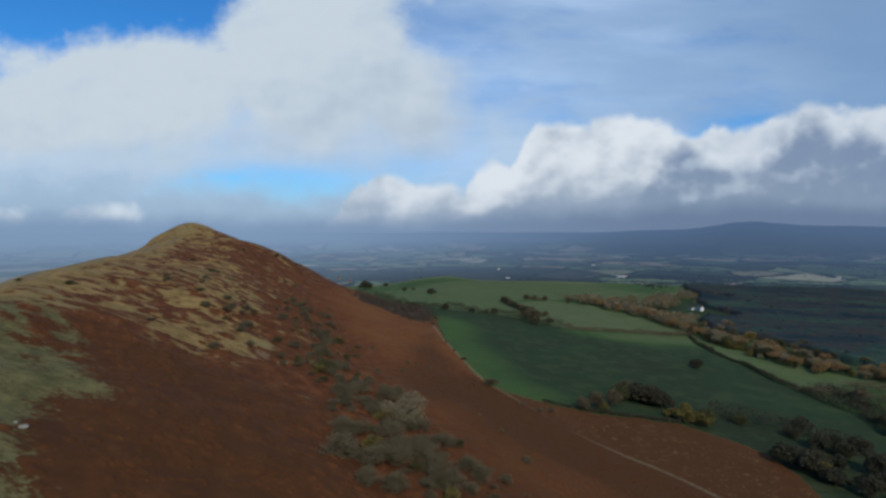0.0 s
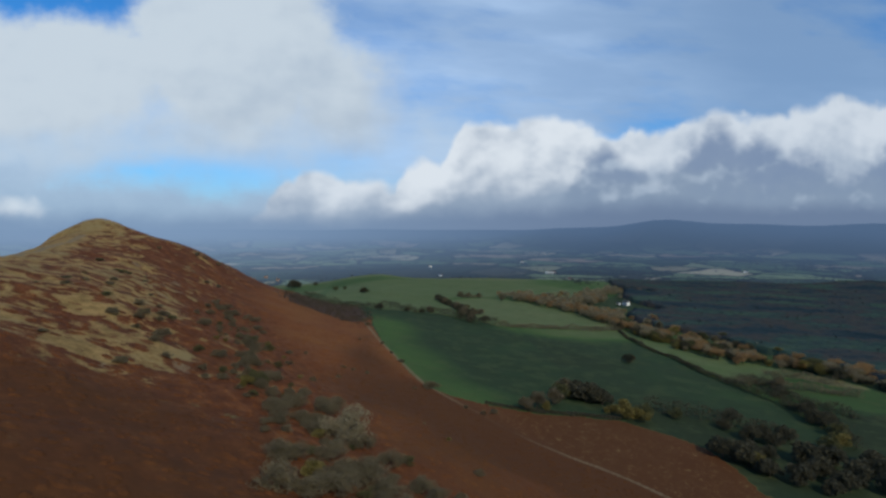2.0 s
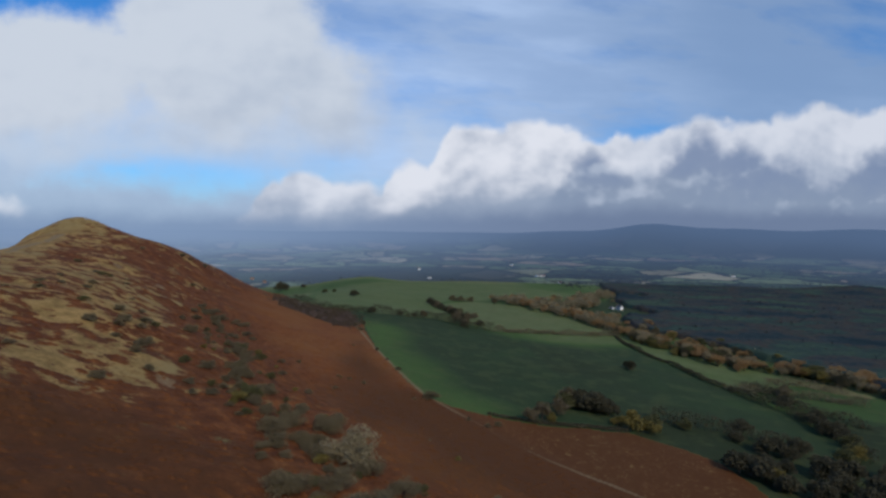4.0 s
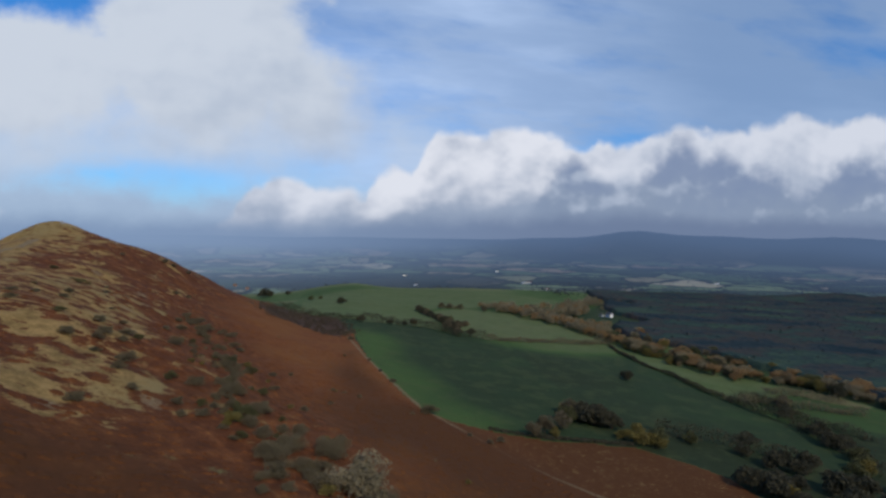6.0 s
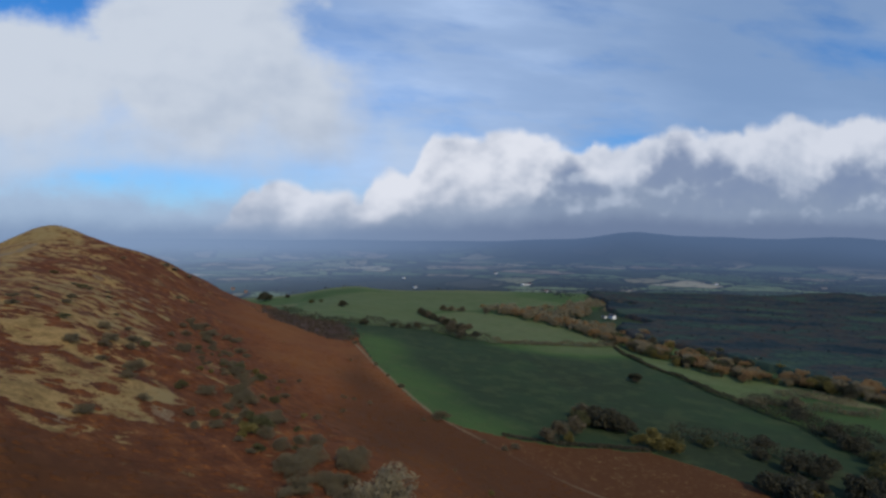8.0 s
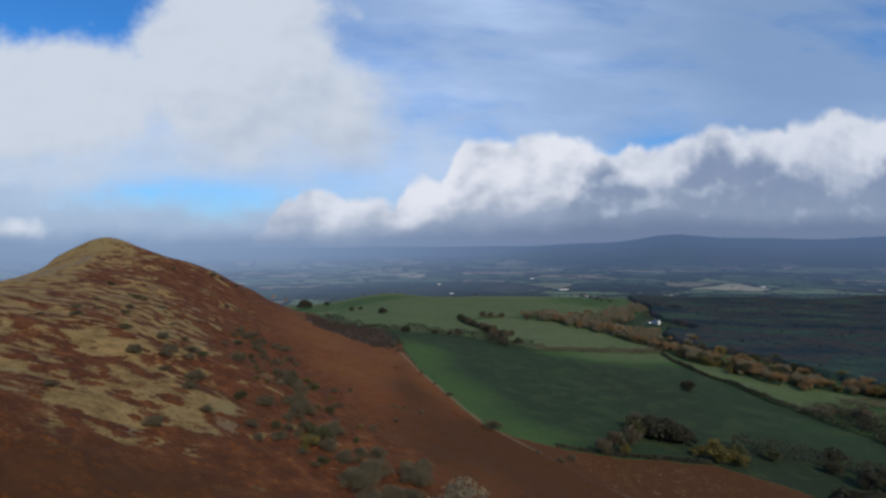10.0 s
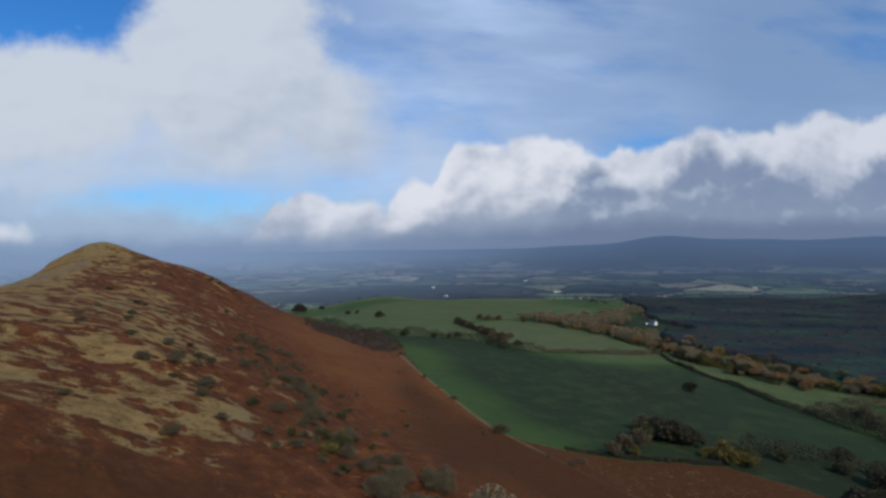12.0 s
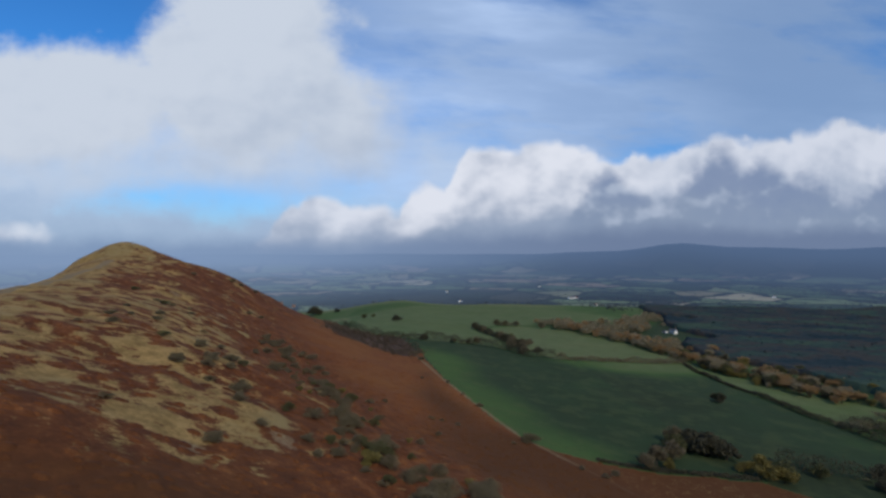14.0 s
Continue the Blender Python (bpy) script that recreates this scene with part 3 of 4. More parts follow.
NEAR_GRASS = [(-160, 166), (-111, 158), (-105, 158), (-92, 142), (-80, 132), (-84, 120), (-82, 112), (-73, 96), (-62, 81), (-52, 40), (-50, -300), (-400, -300), (-400, 166)]
RED_BAND = [(-247, 485), (-253, 523), (-231, 545), (-215, 578), (-197, 540), (-202, 465), (-216, 434)]
DARK_FERN = [(-128, 186), (-126, 196), (-120, 206), (-110, 206), (-104, 192), (-103, 180), (-113, 173)]
SUMMIT = [(-225, 600), (-262, 585), (-360, 580), (-360, 760), (-270, 720), (-235, 660)]


def within(x, y, ring, soft):
    """1 well inside a ring, 0 well outside, with a soft edge."""
    d = line_distance(x, y, ring + ring[:1])
    return smoothstep(-soft, soft, np.where(inside(x, y, ring), d, -d))


FERN = np.random.RandomState(77)
FERN = np.stack([FERN.uniform(-345, -65, 3400), FERN.uniform(150, 720, 3400), FERN.uniform(1.6, 6.5, 3400), FERN.uniform(1.2, 3.6, 3400),
                 FERN.normal(-0.4, 0.5, 3400)], 1)


def fern_patches(x, y):
    """Slanting patches of bracken that grow into the hill grass (0 to 1)."""
    out = np.zeros(np.shape(x))
    near = (x > -360) & (x < -50) & (y > 130) & (y < 740)
    xs, ys, best = x[near], y[near], np.zeros(int(near.sum()))
    for cx, cy, a, b, turn in FERN:
        c, s = math.cos(turn), math.sin(turn)
        k = np.abs(ys - cy) < 14
        dx, dy = xs[k] - cx, ys[k] - cy
        r = np.hypot((dx * c + dy * s) / a, (dy * c - dx * s) / b)
        best[k] = np.maximum(best[k], smoothstep(1.25, 0.6, r))
    out[near] = best
    return out


def grass_share(x, y):
    """How much of the hill's cover is dry grass rather than bracken (0 to 1)."""
    wx, wy = x + 22 * (rough_noise(x, y, 26.0, 11) - 0.5), y + 22 * (rough_noise(x, y, 26.0, 12) - 0.5)
    along, across = 0.5 * wx - 0.86 * wy, 0.86 * wx + 0.5 * wy
    streak = 0.6 * rough_noise(along / 1.2, across, 8.0, 21) + 0.4 * rough_noise(along / 1.2, across, 26.0, 24)
    spots = rough_noise(along / 1.2, across, 4.5, 27)
    d = crest_distance(x, y)
    blend = np.clip(0.76 + 1.5 * (streak - 0.49) + 0.9 * (spots - 0.5) - 0.68 * fern_patches(wx * 0.3 + x * 0.7, wy * 0.3 + y * 0.7), 0.02, 0.98)
    g = np.clip(blend + 0.28 * smoothstep(45, 10, d) - 0.95 * (1 - within(0.5 * (x + wx), 0.5 * (y + wy), MOTTLED, 9.0)), 0, 1) * smoothstep(110, 150, y)
    g = np.maximum(g, within(0.6 * x + 0.4 * wx, 0.6 * y + 0.4 * wy, NEAR_GRASS, 9.0) * np.clip(blend + 0.1, 0, 1))
    g = g * (1 - 0.9 * within(wx, wy, RED_BAND, 6.0)) * (1 - 0.8 * within(0.5 * (x + wx), 0.5 * (y + wy), DARK_FERN, 5.0))
    g = np.maximum(g, within(wx, wy, SUMMIT, 8.0) * np.clip(blend - 0.2 + 0.6 * smoothstep(-255, -285, x), 0, 1))
    strays = np.clip(2.2 * (spots - 0.58) + 2.2 * (streak - 0.53), 0, 1) * smoothstep(190, 120, d) * smoothstep(150, 240, y)
    g = np.maximum(g, np.minimum(2 * strays, 0.8))
    g = np.maximum(g, 0.22 * within(x, y, DULL, 8.0))
    return np.where((d < 8) & (y < 575), np.maximum(g, 0.7), g)


def patchy(x, y):
    """How broken into beds the bracken is: much on the upper slope, little on the smooth lower one."""
    edge = np.interp(y, (100, 250, 350, 600), (30, -5, -35, -125))
    return 0.12 + 0.88 * smoothstep(22, -22, x - edge + 30 * (rough_noise(x, y, 60.0, 91) - 0.5))


def hill_tint(x, y):
    """How dull and brown the bracken is, from 0 for bright rust; cloud shade is painted in."""
    # mid-slope band, DULL field and both lower slopes darkened as under cloud
    return 0.15 + 0.55 * within(x, y, SHADE_BAND, 18.0) + 0.5 * within(x, y, FOOT_BED, 14.0) + 0.2 * within(x, y, DULL, 14.0) + 0.52 * smoothstep(-30, 25, x - 0.1 * (y - 250)) * smoothstep(480, 330, y) + 0.52 * smoothstep(252, 195, y - 0.3 * x) * smoothstep(5, -55, x)


def scrub_share(x, y):
    """How much dark low scrub grows on the slope (0 to 1)."""
    return 0.85 * within(x, y, THICKET, 10.0)


def build_ground():
    def spread(a, b, first, grow, cap=400.0):
        out, x, s = [], a, first
        way = 1 if b > a else -1
        while (b - x) * way > 0:
            x += way * s
            s = min(s * grow, cap)
            out.append(x)
        return out

    gx = spread(-350, -4980, 6, 1.12)[::-1] + list(np.arange(-350, 200, 2.0)) + list(np.arange(200, 500, 4.0)) + [500.0] + spread(500, 4980, 8, 1.04, 90)
    gy = spread(40, -4980, 5, 1.12)[::-1] + list(np.arange(40, 440, 2.0)) + list(np.arange(440, 780, 2.5)) + list(np.arange(780, 1500, 7.0)) + spread(1500, 4980, 9, 1.03, 80)
    gx, gy = np.array(gx), np.array(gy)
    X, Y = np.meshgrid(gx, gy)
    Z = height(X, Y)
    share = grass_share(X, Y)
    d = crest_distance(X, Y)
    fieldy = np.zeros(X.shape)
    tint = hill_tint(X, Y)
    # the low country round about: rough pasture
    foot = inside(X, Y, [(-2000, -2000)] + [(240, -2000)] + HILL_FOOT[::-1] + [(-130, 800), (-330, 1150), (-700, 1150), (-700, -2000)])
    fieldy[~foot] = 1.0
    patch = lattice_noise(X, Y, 170.0, 31)
    tint[~foot] = (0.1 + 0.5 * patch + 0.25 * smoothstep(1050, 1250, Y))[~foot]
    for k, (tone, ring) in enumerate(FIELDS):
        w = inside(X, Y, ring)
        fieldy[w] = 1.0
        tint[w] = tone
    sunlit_field = FIELDS[0][1]
    # sun painted into the tint: brighter along the long hedge and the hill foot
    tint = np.where(inside(X, Y, sunlit_field), tint + 0.42 * smoothstep(100, 25, line_distance(X, Y, HEDGE_LONG[1:])) + 0.1 * smoothstep(180, 270, X) + 0.1 * (rough_noise(X * 0.6, Y, 90.0, 35) - 0.5) + 0.26 * smoothstep(70, 15, line_distance(X, Y, HILL_FOOT[2:10]) + 14 * (rough_noise(X, Y, 60.0, 33) - 0.5)), tint)
    scrub = scrub_share(X, Y)
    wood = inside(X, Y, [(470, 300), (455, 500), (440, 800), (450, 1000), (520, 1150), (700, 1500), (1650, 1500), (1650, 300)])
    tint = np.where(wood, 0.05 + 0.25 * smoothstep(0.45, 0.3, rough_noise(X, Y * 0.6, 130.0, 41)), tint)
    path = np.maximum(smoothstep(4.6, 2.0, line_distance(X, Y, CREST_PATH)), (0.55 - 0.12 * smoothstep(295, 325, Y) + 0.16 * smoothstep(340, 380, Y)) * smoothstep(4.0, 0.8, line_distance(X, Y, FOOT_PATH) + 1.6 * (rough_noise(X, Y, 14.0, 57) - 0.5)))
    path = np.maximum(path, 0.3 * smoothstep(0.32, 0.55, rough_noise(X, Y, 12.0, 51)) * smoothstep(24, 10, np.hypot(X + 286, (Y - 592) * 0.8)))
    for cx, cy, rad in BARE:
        path = np.maximum(path, 0.55 * smoothstep(rad, rad * 0.3, np.hypot((X - cx) * 0.8 + (Y - cy) * 0.3, (Y - cy) * 0.6) + 5 * (rough_noise(X, Y, 7.0, 53) - 0.5)))
    ny, nx = X.shape
    verts = np.stack([X, Y, Z], -1).reshape(-1, 3)
    ids = np.arange(ny * nx).reshape(ny, nx)
    quads = np.stack([ids[:-1, :-1], ids[:-1, 1:], ids[1:, 1:], ids[1:, :-1]], -1).reshape(-1, 4)
    mid = verts[quads].mean(1)
    r = np.hypot(mid[:, 0], mid[:, 1])
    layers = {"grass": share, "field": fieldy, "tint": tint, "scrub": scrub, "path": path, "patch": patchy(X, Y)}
    for name, pick, mat, label, cat in (
            ("ground", r <= 1650, GROUND, "bracken and dry grass hillside above green hedged pastures", "ground"),
            ("backdrop", (r > 1650) & (r < 5200), DISTANCE, "hazy far plain of fields, woods and low hills", "distant plain")):
        q = quads[pick]
        used, inv = np.unique(q, return_inverse=True)
        me = bpy.data.meshes.new(name)
        me.from_pydata(verts[used].tolist(), [], inv.reshape(-1, 4).tolist())
        me.polygons.foreach_set("use_smooth", np.ones(len(q), bool))
        if name == "ground":
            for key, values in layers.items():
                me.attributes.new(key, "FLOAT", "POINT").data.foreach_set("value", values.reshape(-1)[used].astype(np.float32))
        me.materials.append(mat)
        tagged(new(name, me), label, cat, kind="structure")


build_ground()


# ---- helpers for things ----
def part(name, data, mat, parent, label=""):
    """Links a bmesh or a mesh as one mesh object under a thing or a part."""
    if isinstance(data, bmesh.types.BMesh):
        me = bpy.data.meshes.new(name)
        data.to_mesh(me)
        data.free()
    else:
        me = data
    if mat and not me.materials:
        me.materials.append(mat)
    ob = new(name, me)
    ob.parent = parent
    return tagged(ob, label) if label else ob


def ground_z(x, y):
    return float(height(np.array(float(x)), np.array(float(y))))


def leaf_cards(centres, sizes, rng, flat=0.8, lean=1.0):
    """Loose four-cornered leaf clumps at the given places, turned at random; flat and lean: how far they stand up."""
    n = len(centres)
    a = rng.normal(size=(n, 3))
    a[:, 2] *= flat
    a /= np.linalg.norm(a, axis=1)[:, None]
    face = rng.normal(size=(n, 3)) * lean
    face[:, 2] += 1.0 - lean
    b = np.cross(a, face)
    b /= np.linalg.norm(b, axis=1)[:, None]
    s = np.asarray(sizes)[:, None]
    c = np.asarray(centres)
    jit = lambda: rng.uniform(0.6, 1.2, (n, 1))
    v = np.stack([c - a * s * jit(), c + b * s * jit() * 0.8, c + a * s * jit(), c - b * s * jit() * 0.8], 1)
    return v.reshape(-1, 3)


def card_mesh(name, verts):
    me = bpy.data.meshes.new(name)
    k = len(verts) // 4
    me.vertices.add(4 * k), me.loops.add(4 * k), me.polygons.add(k)
    me.vertices.foreach_set("co", np.asarray(verts, np.float32).reshape(-1))
    me.loops.foreach_set("vertex_index", np.arange(4 * k, dtype=np.int32))
    me.polygons.foreach_set("loop_start", np.arange(0, 4 * k, 4, dtype=np.int32))
    me.update(calc_edges=True)
    me.validate()
    return me


def crown_points(rng, width, tall, base, count, lobes):
    """Places spread over the outside of several overlapping lobes."""
    out = []
    for k in range(lobes):
        ang = rng.uniform(0, 6.28)
        far = width * 0.5 * rng.uniform(0.15, 0.8) if k else 0.0
        h = base + tall * (rng.uniform(0.2, 0.75) * (1.15 - 0.7 * far / width) if k else 0.6)
        rad = width * rng.uniform(0.15, 0.27) * (1.3 if k == 0 else 1.0)
        m = count // lobes
        p = rng.normal(size=(m, 3))
        p /= np.linalg.norm(p, axis=1)[:, None]
        p *= rng.uniform(0.45, 1.08, (m, 1)) * rad
        p[:, 2] *= tall / width * rng.uniform(0.75, 1.05)
        out.append(p + [far * math.cos(ang), far * math.sin(ang), h])
    p = np.concatenate(out)
    p[:, 2] = np.maximum(p[:, 2], base * 0.6 + rng.uniform(0, tall * 0.15, len(p)))
    return p


def limbs(rng, tall, girth, spread, count):
    """A tapered trunk that forks into limbs, as one bmesh."""
    bm = bmesh.new()

    def tube(a, b, ra, rb):
        way = Vector(b) - Vector(a)
        m = Matrix.Translation((Vector(a) + Vector(b)) / 2) @ way.to_track_quat("Z", "Y").to_matrix().to_4x4()
        bmesh.ops.create_cone(bm, cap_ends=True, segments=6, radius1=ra, radius2=rb, depth=way.length, matrix=m)

    fork = tall * 0.38
    tube((0, 0, -0.8), (0.05, 0.02, fork), girth, girth * 0.65)
    for k in range(count):
        a = 6.28 * k / count + rng.uniform(-0.4, 0.4)
        low = fork * rng.uniform(0.75, 1.0)
        e = (spread * rng.uniform(0.5, 0.9) * math.cos(a), spread * rng.uniform(0.5, 0.9) * math.sin(a), tall * rng.uniform(0.68, 0.92))
        midp = (e[0] * 0.4, e[1] * 0.4, low + (e[2] - low) * 0.5)
        tube((0.03, 0.02, low), midp, girth * 0.55, girth * 0.36)
        tube(midp, e, girth * 0.36, girth * 0.1)
    return bm


def make_plant(name, kind, width, tall, base, cards, size, lobes, seed, label, cat, group):
    """A tree or bush with trunk and crown, at the origin."""
    rng = np.random.RandomState(seed)
    root = tagged(new(name), label, cat, group)
    part("trunk", limbs(rng, base + tall * 0.85, 0.035 * width, width * 0.42, 5), BARK, root)
    p = crown_points(rng, width, tall, base, cards, lobes)
    part("crown", card_mesh("crown", leaf_cards(p, rng.uniform(0.6, 1.25, len(p)) * size, rng)), LEAF[kind], root)
    return root


KINDS = {}
PLANTS = (
    # key, name, leaves, width, height, clear stem, cards, leaf clump size, lobes, label, category, group
    ("pale", "tree", "bare", 15, 9, 0.2, 5200, 0.3, 18, "pale grey leafless tree with fine twigs among bracken", "tree", ""),
    ("pale2", "tree", "grey", 11, 6.5, 0.1, 4600, 0.21, 16, "grey-brown leafless thorn tree on the bracken slope", "tree", "thorn trees on the slope"),
    ("grey", "bush", "grey", 8, 4.5, 0.1, 2300, 0.2, 12, "grey-brown leafless thorn bush on the hillside", "bush", "bushes on the hillside"),
    ("green", "bush", "green", 8, 5, 0.1, 2200, 0.22, 12, "dull green gorse bush on the hillside", "bush", "bushes on the hillside"),
    ("dark", "bush", "olive", 8, 4, 0.1, 2200, 0.21, 13, "olive-grey evergreen bush on the bracken hillside", "bush", "bushes on the hillside"),
    ("yellow", "bush", "yellow", 7, 5, 0.2, 800, 0.42, 7, "yellowing hawthorn bush among brown bracken", "bush", "bushes on the hillside"),
    ("oak", "tree", "green", 12, 8.5, 0.8, 1400, 0.58, 11, "dull green hedgerow tree beside the pasture", "tree", "hedgerow trees"),
    ("oakdark", "tree", "dark", 12, 8.5, 0.4, 1700, 0.62, 12, "dark hedgerow tree with a dense crown", "tree", "hedgerow trees"),
    ("ash", "tree", "tan", 12, 9.5, 0.8, 1500, 0.5, 12, "bare grey-brown hedgerow tree in the valley", "tree", "hedgerow trees"),
    ("beech", "tree", "straw", 12, 9, 0.8, 1500, 0.48, 13, "pale straw-coloured leafless tree in the valley belt", "tree", "hedgerow trees"),
    ("gold", "tree", "yellow", 12, 9, 0.5, 1700, 0.55, 12, "golden autumn tree at the field's lower hedge", "tree", "hedgerow trees"),
    ("rust", "tree", "rust", 12, 9.5, 0.8, 1500, 0.52, 12, "rust-coloured autumn tree in the valley wood", "tree", "autumn trees in the wood strip"),
)
for k, (key, name, kind, w, h, base, cards, size, lobes, label, cat, group) in enumerate(PLANTS):
    KINDS[key] = make_plant(name, kind, w, h, base, cards, size, lobes, 100 + k, label, cat, group)
used_first = set()


def plant(key, x, y, size=1.0, tall=1.0):
    """Stands a tree or bush of a kind on the ground."""
    m = pose(x, y, ground_z(x, y) - 0.15, 0, 0, (x * 37.0 + y * 91.0) % 360) @ Matrix.Diagonal((size, size, size * tall, 1))
    if key not in used_first:
        used_first.add(key)
        KINDS[key].matrix_basis = m
        return KINDS[key]
    ob = copy_thing(KINDS[key], Matrix.Identity(4))
    ob.matrix_basis = m
    return ob


# ---- bushes and trees of the hillside ----
plant("pale", -14, 204, 1.35)
for key, spots in (
        ("pale2", ((-27, 172, 0.85), (-18, 178, 0.95), (-31, 214, 0.7), (-9, 166, 1.0), (-38, 226, 0.7), (0, 184, 0.8), (-14, 150, 0.9), (-15, 157, 1.1), (-7, 162, 1.0), (-39, 215, 0.9), (-25, 229, 0.9), (-9, 196, 0.9))),
        ("grey", ((-66, 300, 0.9), (-72, 330, 0.8), (-65, 279, 0.8), (-97, 260, 0.7), (-94, 222, 0.5), (-28, 147, 1.5), (-2, 154, 1.2), (12, 161, 1.1), (2, 147, 1.2), (-19, 135, 1.0), (-12, 136, 1.1), (-34, 228, 1.2), (-3, 150, 0.9), (8, 166, 1.1), (20, 172, 0.7),
                  (32, 205, 0.6), (-50, 240, 0.9), (-44, 232, 0.9), (-25, 330, 0.5), (-70, 236, 0.5), (-40, 247, 0.7), (-36, 300, 0.6), (-110, 300, 0.6))),
        ("green", ((-52, 247, 1.25), (-66, 345, 0.9), (-108, 311, 0.6), (-77, 350, 0.9), (5, 190, 0.7), (-58, 262, 0.7))),
        ("dark", ((-100, 338, 1.1), (-108, 423, 1.1), (-112, 436, 1.2), (-118, 412, 0.9), (-81, 372, 1.0), (-125, 432, 0.8), (-116, 292, 0.8), (-158, 312, 0.7),
                  (-128, 322, 0.8), (-111, 277, 0.6), (-166, 380, 0.7), (-218, 596, 0.7), (-195, 640, 1.0), (-175, 648, 0.9), (-188, 642, 0.8),
                  (-49, 379, 0.5), (-25, 370, 0.5), (-158, 545, 0.8), (-150, 552, 0.7), (-100, 400, 0.9))),
        ("yellow", ((-56, 240, 0.95), (-84, 305, 0.5)))):
    for x, y, s in spots:
        plant(key, x, y, s)
rng = np.random.RandomState(7)
for k in range(166):
    # scattered thorn and gorse: a belt down the gully and singles elsewhere
    t = rng.uniform(0, 1) if k < 150 else rng.uniform(0.62, 1)
    if k < 118 or k >= 150:
        x = np.interp(t, (0, 0.25, 0.5, 0.7, 0.85, 1), (-120, -85, -62, -36, -18, 12)) + rng.normal() * 11
        y = np.interp(t, (0, 0.25, 0.5, 0.7, 0.85, 1), (470, 370, 275, 222, 165, 140)) + rng.normal() * 14
    else:
        x, y = rng.uniform(-110, 60), rng.uniform(130, 600)
    if x < float(np.interp(y, (100, 350, 600), (60, 30, -25))) and np.hypot(x + 14, y - 204) > 9:
        plant(("grey", "dark", "green", "grey", "dark", "pale2", "grey", "yellow")[int(rng.randint(8))], x, y, rng.uniform(0.3, 0.8) if k < 118 else rng.uniform(0.25, 0.5) if k < 150 else rng.uniform(0.7, 1.25), 0.95)
for k in range(50):
    # low scrub up the grassy slope
    x, y = rng.uniform(-250, -75), rng.uniform(200, 600)
    if inside(np.array([x]), np.array([y]), MOTTLED)[0] and rng.rand() < 0.35 + 0.6 * (x > -190 + 0.1 * (400 - y)):
        plant(("dark", "grey", "green", "dark")[int(rng.randint(4))], x, y, rng.uniform(0.4, 0.95), 0.6)
for x, y, s in ((-120, 463, 1.5), (-129, 467, 1.2), (-113, 457, 1.4), (-124, 455, 1.1), (-91, 435, 1.2), (-86, 428, 0.9), (-77, 342, 1.2), (-83, 348, 0.9), (-76, 277, 1.1), (-69, 290, 1.1),
                (-61, 284, 0.8), (-57, 361, 0.7), (-118, 302, 1.0), (-113, 313, 1.0), (-102, 279, 1.1), (-94, 221, 0.8), (-74, 247, 0.7), (-65, 241, 0.8), (-50, 271, 0.6)):
    plant("dark", x, y, s, 0.8)
plant("dark", 34, 384, 1.5)
for x, y, s in ((17, 452, 0.7), (10, 478, 0.5), (3, 513, 0.6), (70, 352, 0.8), (62, 345, 0.6), (-11, 600, 0.9), (-16, 625, 1.0), (-9, 645, 1.0), (52, 352, 0.5)):
    plant("dark" if s > 0.65 else "grey", x, y, s)


# ---- hedges ----
def hedge(line, wide, tall, kind, seed, label):
    """A hedge along a line, thick with twigs and leaves, of uneven height."""
    r = np.random.RandomState(seed)
    pts = []
    for (x0, y0), (x1, y1) in zip(line, line[1:]):
        n = int(math.hypot(x1 - x0, y1 - y0) * 24)
        t = r.rand(n)
        x, y = x0 + (x1 - x0) * t, y0 + (y1 - y0) * t
        h = 1.7 * tall * (0.45 + 1.1 * lattice_noise(x, y, 9.0, seed))
        w = 1.5 * wide * (0.6 + 0.8 * lattice_noise(x, y, 13.0, seed + 3))
        u = r.rand(n) ** 0.7
        x, y = x + r.normal(size=n) * w * 0.4, y + r.normal(size=n) * w * 0.4
        pts.append(np.stack([x, y, height(x, y) + u * h], 1))
    pts = np.concatenate(pts)
    root = tagged(new("hedge"), label, "hedge", "field hedges")
    part("foliage", card_mesh("foliage", leaf_cards(pts, r.uniform(0.4, 0.85, len(pts)), r)), LEAF[kind], root)
    return root


hedge(HEDGE_TOP, 4.5, 5.0, "dark", 1, "dark overgrown hedge along the top of the pasture")
hedge(HEDGE_LONG, 3.0, 3.6, "grey", 2, "brown clipped hedge between two green fields")
hedge(HEDGE_SIDE[:6], 1.8, 2.2, "dark", 3, "low dark hedge down the side of the pasture")
hedge(HEDGE_SIDE[5:], 4.5, 4.5, "dark", 4, "tall overgrown hedge of thorn and small trees")
hedge(HEDGE_UP, 3.0, 2.8, "dark", 5, "dark hedge climbing between two upper fields")
hedge(HEDGE_SHORT, 4.0, 4.0, "grey", 6, "short bare hedge standing in the upper field")
hedge(HEDGE_LOW, 5.0, 4.5, "dark", 7, "thick dark hedge below the pasture")
hedge([(70, 374), (100, 368), (130, 366), (158, 362)], 2.5, 0.8, "dark", 8, "ragged scrubby hedge between bracken and pasture")
hedge([(319, 480), (358, 476), (378, 460), (420, 440)], 4.0, 3.5, "grey", 9, "bare brown hedge across the narrow fields")
hedge([(345, 499), (349, 466), (348, 430), (359, 411), (362, 386)], 6.0, 4.0, "dark", 11, "overgrown thorn hedge below the narrow field")
hedge([(377, 506), (411, 499), (432, 472)], 4.5, 3.5, "grey", 12, "ragged brown hedge beside the pale stubble")
hedge([(-95, 750), (-50, 742), (-4, 734)], 4.0, 4.0, "dark", 10, "dark thorn hedge at the foot of the hill")
